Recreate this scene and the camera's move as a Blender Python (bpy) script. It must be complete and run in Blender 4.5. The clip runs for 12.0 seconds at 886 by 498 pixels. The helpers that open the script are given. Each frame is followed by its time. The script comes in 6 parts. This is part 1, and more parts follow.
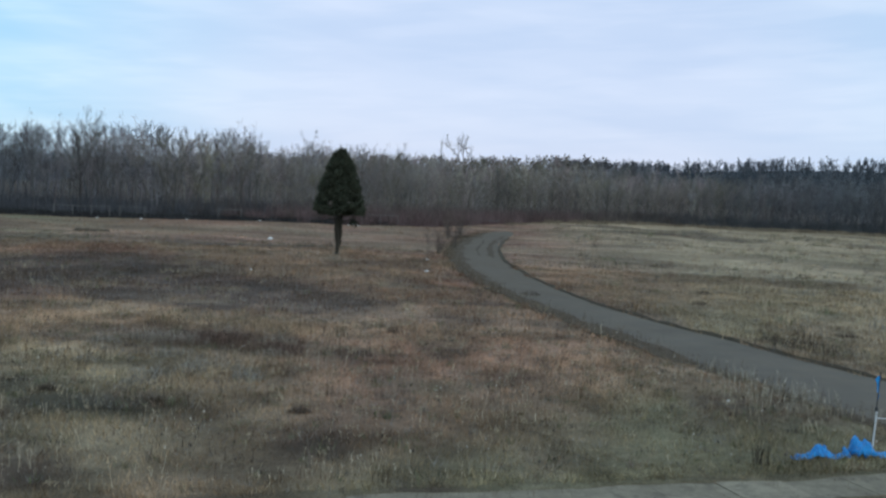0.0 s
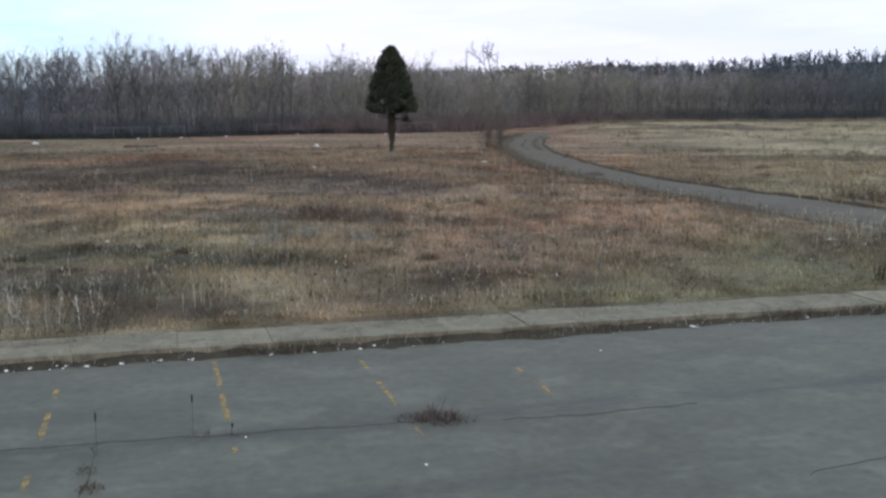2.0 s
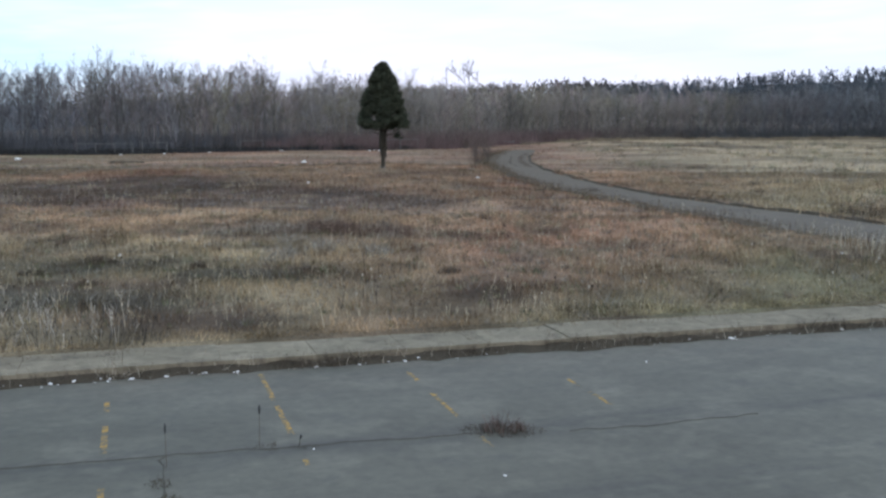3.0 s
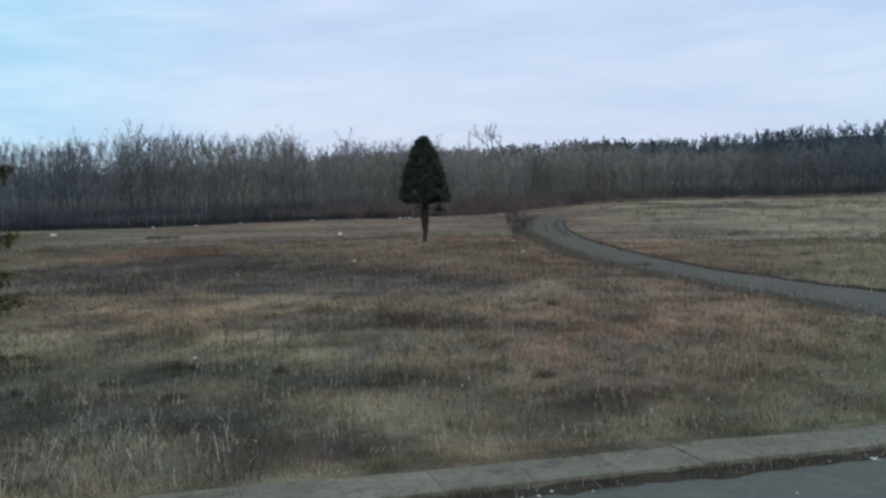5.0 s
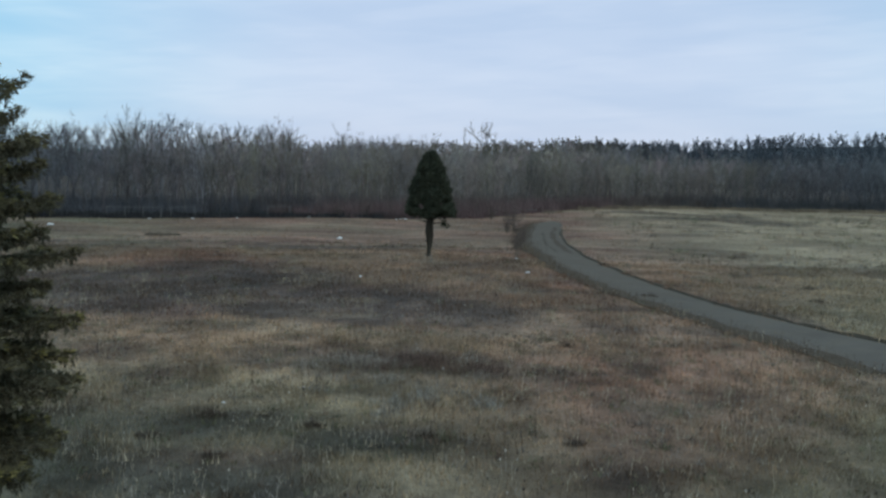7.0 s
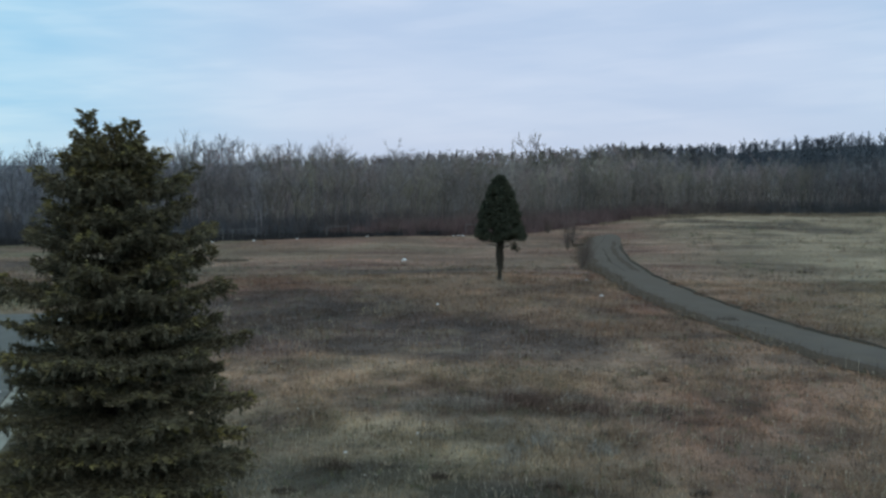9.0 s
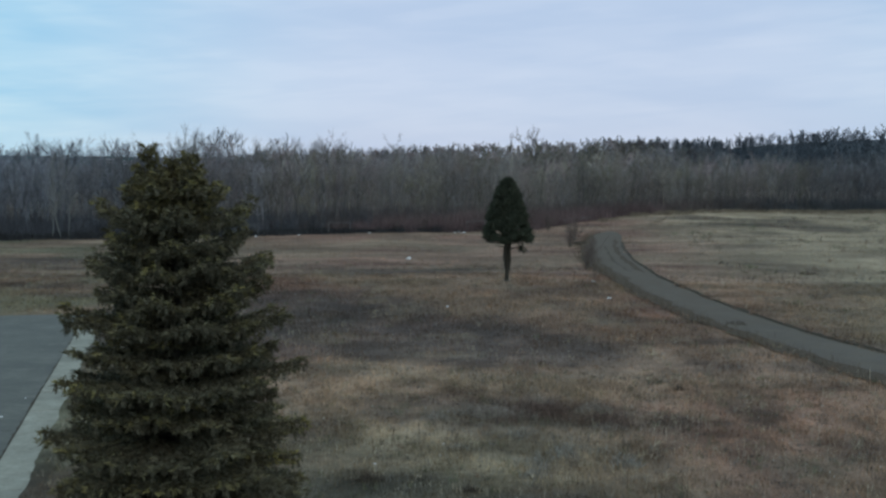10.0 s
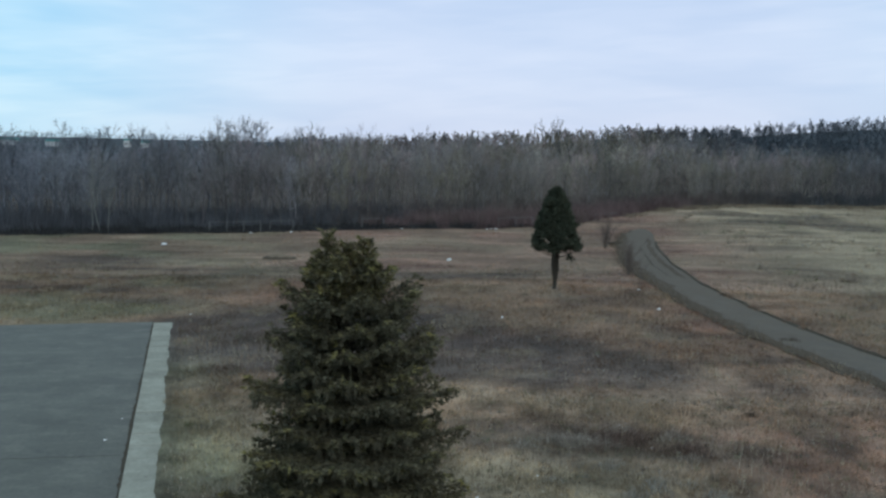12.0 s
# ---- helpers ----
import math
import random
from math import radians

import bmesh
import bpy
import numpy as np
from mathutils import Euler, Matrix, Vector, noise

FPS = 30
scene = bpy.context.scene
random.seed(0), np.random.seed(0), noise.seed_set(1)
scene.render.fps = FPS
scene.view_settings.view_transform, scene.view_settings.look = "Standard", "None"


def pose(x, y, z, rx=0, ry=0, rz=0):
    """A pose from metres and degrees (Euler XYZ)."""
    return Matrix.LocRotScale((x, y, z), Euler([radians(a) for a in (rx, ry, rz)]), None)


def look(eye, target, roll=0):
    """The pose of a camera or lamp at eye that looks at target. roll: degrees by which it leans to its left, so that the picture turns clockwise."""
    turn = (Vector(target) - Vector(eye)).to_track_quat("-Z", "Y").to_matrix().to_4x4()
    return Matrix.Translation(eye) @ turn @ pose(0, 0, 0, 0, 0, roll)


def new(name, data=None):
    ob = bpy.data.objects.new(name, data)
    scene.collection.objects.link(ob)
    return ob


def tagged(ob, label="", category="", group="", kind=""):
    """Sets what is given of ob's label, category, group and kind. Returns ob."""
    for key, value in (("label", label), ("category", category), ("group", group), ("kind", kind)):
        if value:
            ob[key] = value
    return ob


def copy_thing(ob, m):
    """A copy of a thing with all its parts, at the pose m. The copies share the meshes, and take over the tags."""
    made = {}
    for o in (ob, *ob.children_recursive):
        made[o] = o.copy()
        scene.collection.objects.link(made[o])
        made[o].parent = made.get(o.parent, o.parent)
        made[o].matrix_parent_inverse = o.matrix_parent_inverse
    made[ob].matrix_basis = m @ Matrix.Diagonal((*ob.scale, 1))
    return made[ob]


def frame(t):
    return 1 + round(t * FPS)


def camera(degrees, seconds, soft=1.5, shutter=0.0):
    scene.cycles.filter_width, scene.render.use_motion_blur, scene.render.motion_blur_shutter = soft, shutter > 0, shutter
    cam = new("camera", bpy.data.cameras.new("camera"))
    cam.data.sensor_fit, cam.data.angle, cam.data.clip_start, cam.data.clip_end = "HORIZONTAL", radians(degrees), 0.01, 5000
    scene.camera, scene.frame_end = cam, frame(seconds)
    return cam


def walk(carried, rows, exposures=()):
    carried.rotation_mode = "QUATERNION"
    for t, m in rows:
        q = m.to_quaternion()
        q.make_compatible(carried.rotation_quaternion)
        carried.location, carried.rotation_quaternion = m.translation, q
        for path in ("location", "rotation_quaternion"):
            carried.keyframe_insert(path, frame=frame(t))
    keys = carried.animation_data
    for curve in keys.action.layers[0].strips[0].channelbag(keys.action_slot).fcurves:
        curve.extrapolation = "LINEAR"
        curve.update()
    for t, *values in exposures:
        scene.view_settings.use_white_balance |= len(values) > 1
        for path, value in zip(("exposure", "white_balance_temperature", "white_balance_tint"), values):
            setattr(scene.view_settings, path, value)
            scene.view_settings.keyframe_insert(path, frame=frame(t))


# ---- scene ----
cam = camera(48.1, 12.0, soft=2.5)
PATH = [
    (0, (-0.239, 0.131, 7.005), (-0.276, 2.626, 6.856), 3.2),
    (0.5, (-0.831, -0.357, 6.291), (-0.869, 2.134, 6.08), 2.6),
    (1, (-1.509, -0.639, 5.764), (-1.535, 1.846, 5.487), 0.5),
    (1.5, (-2.306, -0.872, 5.223), (-2.32, 1.613, 4.953), -0),
    (2, (-3.044, -1.117, 4.924), (-3.134, 1.355, 4.566), 0.1),
    (2.5, (-3.812, -1.188, 4.711), (-3.894, 1.282, 4.336), -0.7),
    (3, (-4.457, -1.035, 4.771), (-4.486, 1.445, 4.457), 0.3),
    (3.2, (-4.699, -0.98, 4.782), (-4.725, 1.506, 4.513), 0.5),
    (4.8, (-6.472, 0.048, 5.743), (-6.535, 2.539, 5.543), -0.4),
    (5, (-6.626, 0.033, 5.942), (-6.702, 2.526, 5.777), -0.8),
    (5.5, (-7.096, -0.105, 6.49), (-7.169, 2.387, 6.321), -0.4),
    (6, (-7.445, -0.198, 7.126), (-7.524, 2.29, 6.885), -0.3),
    (6.5, (-7.876, -0.195, 7.691), (-7.933, 2.296, 7.48), 0.8),
    (6.7, (-7.997, -0.184, 7.887), (-8.024, 2.309, 7.698), 1.8),
    (8.3, (-9.78, -0.595, 9.212), (-9.91, 1.893, 9.002), 0.1),
    (8.5, (-10.001, -0.682, 9.262), (-10.14, 1.808, 9.085), 0.1),
    (9, (-10.658, -0.836, 9.668), (-10.807, 1.654, 9.494), 0.3),
    (9.5, (-11.171, -1.065, 10.069), (-11.326, 1.424, 9.891), 0.3),
    (10, (-11.85, -1.426, 10.55), (-11.984, 1.063, 10.355), 0.6),
    (10.5, (-12.575, -1.778, 11.098), (-12.708, 0.713, 10.929), 1.8),
    (11, (-13.265, -2.271, 11.649), (-13.396, 0.218, 11.45), 1.6),
    (11.5, (-14.05, -2.652, 12.166), (-14.196, -0.172, 11.89), 0.5),
    (12, (-15.124, -2.856, 12.801), (-15.289, -0.373, 12.564), 1.1),
]
EXPOSURES = [
    (0.0, 0.10, 6500, 10), (0.5, -0.13, 6500, 10), (1.0, -0.16, 6500, 10), (1.5, 0.02, 6500, 12), (2.0, 0.48, 7050, 19), (2.5, 0.60, 7300, 21),
    (3.0, 0.57, 6800, 19), (3.2, 0.52, 6750, 18), (4.8, 0.05, 6500, 10), (5.5, 0.0, 6500, 9), (6.5, -0.04, 6450, 7), (8.5, -0.10, 6450, 8), (11.0, -0.14, 6450, 8), (11.5, -0.10, 6450, 7), (12.0, 0.06, 6500, 9),
]
walk(cam, [(t, look(eye, target, roll)) for t, eye, target, roll in PATH], EXPOSURES)

# ---- world and sun: a flat overcast evening ----
world = bpy.data.worlds.new("overcast_sky")
scene.world = world
world.use_nodes = True
wt = world.node_tree
wt.nodes.clear()


def wnode(kind, **values):
    n = wt.nodes.new(kind)
    for key, value in values.items():
        n.inputs[key].default_value = value
    return n


def wmath(op, a, b=None, c=None):
    n = wt.nodes.new("ShaderNodeMath")
    n.operation = op
    for i, v in enumerate((a, b, c)):
        if v is None:
            continue
        if isinstance(v, (int, float)):
            n.inputs[i].default_value = v
        else:
            wt.links.new(v, n.inputs[i])
    return n.outputs[0]


def wmix(fac, a, b):
    n = wt.nodes.new("ShaderNodeMix")
    n.data_type = "RGBA"
    for i, v in ((0, fac), (6, a), (7, b)):
        if isinstance(v, (int, float, tuple)):
            n.inputs[i].default_value = v
        else:
            wt.links.new(v, n.inputs[i])
    return n.outputs[2]


w_out = wnode("ShaderNodeOutputWorld")
w_bg = wnode("ShaderNodeBackground", Strength=1.0)
w_co = wnode("ShaderNodeTexCoord")
w_sep = wnode("ShaderNodeSeparateXYZ")
wt.links.new(w_co.outputs["Generated"], w_sep.inputs[0])
up = wmath("MAXIMUM", w_sep.outputs[2], 0.0)


def streaks(across, upward, slant, detail, rough, lo, hi):
    """Long thin layers of cloud lying almost level."""
    co = wnode("ShaderNodeCombineXYZ")
    wt.links.new(wmath("MULTIPLY", w_sep.outputs[0], across), co.inputs[0])
    wt.links.new(wmath("ADD", wmath("MULTIPLY", w_sep.outputs[2], upward), wmath("MULTIPLY", w_sep.outputs[0], slant)), co.inputs[1])
    wt.links.new(wmath("MULTIPLY", w_sep.outputs[1], across), co.inputs[2])
    n = wnode("ShaderNodeTexNoise", Scale=1.0, Detail=detail, Roughness=rough, Distortion=0.25)
    wt.links.new(co.outputs[0], n.inputs["Vector"])
    r = wnode("ShaderNodeMapRange")
    r.interpolation_type = "SMOOTHSTEP"
    r.inputs["From Min"].default_value, r.inputs["From Max"].default_value = lo, hi
    wt.links.new(n.outputs[0], r.inputs["Value"])
    return r.outputs[0]


broad, fine_streaks = streaks(3.2, 17.0, 2.2, 3.0, 0.5, 0.36, 0.64), streaks(7.0, 52.0, -4.0, 3.0, 0.55, 0.38, 0.66)
w_sky = wnode("ShaderNodeTexSky")
w_sky.sky_type = "NISHITA"
w_sky.sun_disc = False
w_sky.sun_elevation, w_sky.sun_rotation = radians(38), radians(150)
sky_low = wmix(1.0, (0, 0, 0, 1), w_sky.outputs[0])
w_scale = wt.nodes.new("ShaderNodeVectorMath")
w_scale.operation = "SCALE"
w_scale.inputs["Scale"].default_value = 0.10
wt.links.new(sky_low, w_scale.inputs[0])
# thin cloud: blue-grey between the layers, white on them, mauve over the middle of the woods, clearer and bluer to the sides
side = wnode("ShaderNodeMapRange")
side.interpolation_type = "SMOOTHSTEP"
side.inputs["From Min"].default_value, side.inputs["From Max"].default_value = 0.10, 0.50
wt.links.new(wmath("MAXIMUM", wmath("MULTIPLY", w_sep.outputs[0], -1.0), wmath("MULTIPLY", w_sep.outputs[0], 0.62)), side.inputs["Value"])
low = wmath("SUBTRACT", 1.0, wmath("MINIMUM", wmath("MULTIPLY", up, 3.0), 1.0))
layer = wmath("ADD", wmath("MULTIPLY", broad, 0.62), wmath("MULTIPLY", fine_streaks, 0.38))
gap = wmix(side.outputs[0], (0.530, 0.690, 0.925, 1), (0.345, 0.700, 0.97, 1))
white = wmix(side.outputs[0], (0.715, 0.835, 1.02, 1), (0.61, 0.885, 1.05, 1))
cloud = wmix(layer, gap, white)
mauve = wmath("MULTIPLY", wmath("MULTIPLY", low, 0.55), wmath("SUBTRACT", 1.0, wmath("MULTIPLY", side.outputs[0], 0.75)))
cloud = wmix(mauve, cloud, (0.62, 0.668, 0.905, 1))
wt.links.new(wmix(0.86, w_scale.outputs[0], cloud), w_bg.inputs["Color"])
wt.links.new(w_bg.outputs[0], w_out.inputs[0])

sun = new("sun", bpy.data.lights.new("sun", "SUN"))
sun.data.energy, sun.data.angle, sun.data.color = 0.55, radians(25), (1.0, 0.96, 0.92)
sun.matrix_world = look((30, -40, 45), (0, 20, 0))

# ---- helpers for meshes and materials ----
rng = np.random.default_rng(7)
LOT = radians(18.2)                      # the lot is turned against the walk
CU, SU = math.cos(LOT), math.sin(LOT)


def lot(u, v):
    """World x, y of a place in the lot's own axes."""
    return u * CU - v * SU, u * SU + v * CU


def to_lot(x, y):
    return x * CU + y * SU, -x * SU + y * CU


def smooth(a, b, x):
    t = np.clip((np.asarray(x, float) - a) / (b - a), 0, 1)
    return t * t * (3 - 2 * t)


def vnoise(x, y, scale, seed=0):
    """Smooth value noise between 0 and 1 on arrays."""
    x, y = np.asarray(x, float) / scale + seed * 17.3, np.asarray(y, float) / scale + seed * 9.1
    i, j = np.floor(x), np.floor(y)
    fx, fy = x - i, y - j
    fx, fy = fx * fx * (3 - 2 * fx), fy * fy * (3 - 2 * fy)

    def h(a, b):
        s = np.sin(a * 127.1 + b * 311.7 + seed * 74.7) * 43758.5453
        return s - np.floor(s)
    return (h(i, j) * (1 - fx) + h(i + 1, j) * fx) * (1 - fy) + (h(i, j + 1) * (1 - fx) + h(i + 1, j + 1) * fx) * fy


EDGE = ((-330, 40), (-200, 92), (-130, 122), (-92, 142), (-77, 149), (-58, 162), (-45, 172), (-36, 181), (-20, 198), (-3, 216),
        (20, 242), (40, 261), (58, 266), (80, 267), (105, 270), (150, 284), (230, 300), (420, 320))
EX, EY = np.array([e[0] for e in EDGE], float), np.array([e[1] for e in EDGE], float)


def edge_y(x):
    """y of the wood's front edge at x."""
    return np.interp(x, EX, EY)


FRONT = ((-330, 40), (-200, 92), (-130, 120), (-92, 139), (-84, 142), (-70, 148), (-58, 154), (-45, 160.5), (-35, 164), (-25, 167), (-15, 170.5), (-5, 178), (0, 194), (5, 205), (10, 214),
         (20, 238), (40, 259), (58, 265), (80, 267), (105, 270), (150, 284), (230, 300), (420, 320))
FX, FY = np.array([e[0] for e in FRONT], float), np.array([e[1] for e in FRONT], float)


def front_y(x):
    """y where the open field ends in low brush before the wood."""
    return np.interp(x, FX, FY)


def ground_z(x, y):
    """Height of the open ground and the hills behind it."""
    x, y = np.asarray(x, float), np.asarray(y, float)
    u, v = to_lot(x, y)
    rim = smooth(0.5, 6, np.minimum(v - 21.38, np.maximum(u + 16.27, v - 78.2)))
    z = 0.125 + rim * (0.03 + 0.24 * (vnoise(x, y, 14, 1) - 0.5) + 0.12 * (vnoise(x, y, 4, 2) - 0.5))
    z = z + 0.65 * np.exp(-(((x + 11) / 13) ** 2 + ((y - 90) / 14) ** 2))
    z = z + 0.15 * smooth(150, 265, y) * smooth(0, 35, x) + 0.25 * smooth(90, 160, y) * smooth(8, 30, x)
    z = z - 0.5 * smooth(60, 130, y) * smooth(-25, -60, x)
    d = np.hypot(x, y)
    z = z + 13.0 * smooth(330, 640, y) * smooth(-225, -135, x) * (1 - smooth(40, 190, x)) * (1 - smooth(720, 1000, d)) + 27.5 * smooth(700, 1600, d)
    z = z + 37 * np.exp(-(((x - 335) / 250) ** 2 + ((y - 850) / 250) ** 2) / 1.4)
    return z


def veg(x, y):
    """Colour of the dry plants on the ground."""
    x, y = np.asarray(x, float), np.asarray(y, float)
    a, b, c = vnoise(x, y * 0.8, 9, 3), vnoise(x, y * 0.8, 3.1, 4), vnoise(x, y, 26, 5)
    tan, brown, green, red = (np.array(q) for q in ((.272, .190, .130), (.125, .090, .069), (.190, .174, .110), (.255, .150, .108)))
    s = x.shape + (1,)
    col = tan * np.ones(s)

    def mix(col, other, f):
        f = np.clip(f, 0, 1).reshape(s)
        return col * (1 - f) + other * f
    # greener sides and redder middle: part real growth, part lens shading in colour
    aside = smooth(0.30, 0.80, np.abs(x + 14 - 0.04 * y) / (0.5 * y + 8))
    col = mix(col, green, (0.30 + 0.78 * aside) * smooth(0.3, 0.7, vnoise(x, y * 0.8, 7, 6)) + 0.22 * c * aside + 0.1 * (1 - smooth(28, 45, y)) + 0.5 * (1 - smooth(-13, 1, x)) * (1 - smooth(26, 44, y)))
    col = mix(col, red, (0.34 + 0.6 * smooth(0.32, 0.72, a)) * (1 - 0.85 * aside) * (1 - (1 - smooth(32, 60, y)) * (1 - smooth(-12, -2, x))) * (0.75 + 0.25 * smooth(26, 48, y)))
    col = mix(col, brown, 0.8 * smooth(0.55, 0.85, b) * (1 - 0.8 * smooth(60, 110, y)))
    # the sheet of dark dead weeds across the middle of the field, and the darker lines behind it
    w = (vnoise(x, y, 6, 8) - 0.5) * 6 + (vnoise(x, y, 2.2, 55) - 0.5) * 2.5
    top = np.interp(x, (-44, -36, -27, -19, -11, -5, -2), (63, 79, 86, 77, 68, 61, 54))
    sheet = smooth(50.5, 55.5, y + 0.5 * w) * (1 - smooth(-5, 3, y + w - top)) * smooth(-46, -36, x) * (1 - smooth(-6, -1, x))
    col = mix(col, np.array((.098, .080, .070)), 0.78 * sheet * (0.8 + 0.35 * vnoise(x, y, 3.4, 56)))
    for cx, cy, rx, ry, k in ((-22, 97.5, 9, 3.0, 0.75), (-7, 82.5, 5, 2.6, 0.6), (-63, 109, 8, 5, 0.9), (-56, 101, 12, 1.6, 0.6), (-58, 85, 9, 2.6, 0.85), (-46, 77, 6, 2.2, 0.65), (-52, 93, 10, 1.5, 0.5), (-44, 96, 6, 1.6, 0.5), (-34, 104, 12, 2.5, 0.4)):
        spot = np.exp(-(((x - cx) / rx) ** 4 + ((y - cy + 0.4 * w) / ry) ** 4))
        col = mix(col, np.array((.125, .092, .072)), k * spot)
    for cx, cy, rx, ry in ((-17.5, 30.2, 4.5, 2.0), (-14.5, 24.5, 4.0, 1.8), (-22, 26, 5, 2.5), (-10.5, 28.6, 2.5, 1.2)):
        spot = np.exp(-(((x - cx) / rx) ** 4 + ((y - cy + 0.3 * w) / ry) ** 4))
        col = mix(col, np.array((.092, .088, .068)), 0.78 * spot)
    # paler straw in front of the dark sheet and on the rise behind it
    for cx, cy, rx, ry, k in ((-14, 47.5, 16, 3.2, 0.55), (-18, 88, 6, 2.6, 0.5), (-46, 124, 12, 5, 0.6), (-42, 116, 4, 2, 0.5), (-20, 120, 14, 8, 0.35), (-30, 140, 30, 12, 0.3)):
        spot = np.exp(-(((x - cx) / rx) ** 4 + ((y - cy + 0.5 * w) / ry) ** 4))
        col = mix(col, np.array((.265, .200, .135)), k * spot)
    # brambles in the near field
    band = np.exp(-(((x + 8.5) / 5.5) ** 4 + ((y - 40.5 + 0.5 * w) / 2.6) ** 4))
    col = mix(col, np.array((.120, .098, .076)), 0.75 * band)
    # the straw-coloured field past the drive
    straw = smooth(4, 30, x - 0.03 * (y - 60)) * smooth(36, 50, y)
    col = mix(col, np.array((.350, .278, .184)) * (0.80 + 0.40 * b.reshape(s)), 0.85 * straw)
    col = mix(col, np.array((.13, .10, .075)), 0.7 * straw * smooth(0.54, 0.76, vnoise(x * 0.6, y * 0.9, 9, 9)))
    # clumps and bare spots
    near = 1 - 0.75 * smooth(38, 85, y)
    k = (1 + near * 0.75 * (vnoise(x, y * 0.8, 1.9, 31) - 0.5)) * (1 + near * 0.85 * (vnoise(x, y * 0.8, 0.8, 32) - 0.5))
    k = k * (0.76 + 0.48 * vnoise(x, y, 6.5, 33)) * (0.82 + 0.36 * vnoise(x, y, 21, 37)) * (1 + 0.27 * (1 - smooth(36, 75, y)))
    # long thin drifts of flattened and standing grass across the far field
    k = k * (1 + 0.55 * (1 - 0.6 * straw) * smooth(62, 92, y) * (vnoise(x * 0.22, y, 2.4, 71) + 0.6 * vnoise(x * 0.3, y, 1.1, 72) - 0.8))
    col = col * k.reshape(s)
    verge = np.exp(-(((x - 8.5) / 6) ** 2 + ((y - 27.5) / 4) ** 2))
    col = mix(col, np.array((.225, .200, .122)), 0.7 * verge)
    pale = smooth(0.66, 0.86, vnoise(x, y * 0.8, 2.6, 34)) * (1 - smooth(120, 170, y))
    col = mix(col, np.array((.29, .23, .155)), 0.32 * pale)
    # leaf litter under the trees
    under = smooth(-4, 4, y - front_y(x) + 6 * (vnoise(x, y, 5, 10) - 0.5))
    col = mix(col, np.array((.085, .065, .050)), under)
    # far ground turns blue-grey with distance, haze put into the colour
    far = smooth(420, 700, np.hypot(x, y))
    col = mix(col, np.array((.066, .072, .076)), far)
    return col


def mesh_from(name, verts, faces, cols=None, smooth_faces=False):
    me = bpy.data.meshes.new(name)
    verts, faces = np.asarray(verts, np.float32), np.asarray(faces, np.int32)
    k = faces.shape[1]
    me.vertices.add(len(verts))
    me.vertices.foreach_set("co", verts.ravel())
    me.loops.add(faces.size)
    me.loops.foreach_set("vertex_index", faces.ravel())
    me.polygons.add(len(faces))
    me.polygons.foreach_set("loop_start", np.arange(0, faces.size, k, dtype=np.int32))
    if smooth_faces:
        me.polygons.foreach_set("use_smooth", np.ones(len(faces), bool))
    me.update(calc_edges=True)
    if cols is not None:
        at = me.color_attributes.new("Col", "FLOAT_COLOR", "POINT")
        at.data.foreach_set("color", np.concatenate([cols, np.ones((len(cols), 1))], 1).astype(np.float32).ravel())
    return me


def put(name, me, material, parent=None, label=""):
    me.materials.append(material)
    ob = new(name, me)
    if parent is not None:
        ob.parent = parent
    if label:
        tagged(ob, label)
    return ob


def part(name, bm, material, parent, label=""):
    me = bpy.data.meshes.new(name)
    bm.to_mesh(me)
    bm.free()
    return put(name, me, material, parent, label)


def empty(name, x, y, z, label, category, group="", rz=0.0, kind=""):
    ob = new(name)
    ob.matrix_world = pose(x, y, z, 0, 0, rz)
    return tagged(ob, label, category, group, kind)


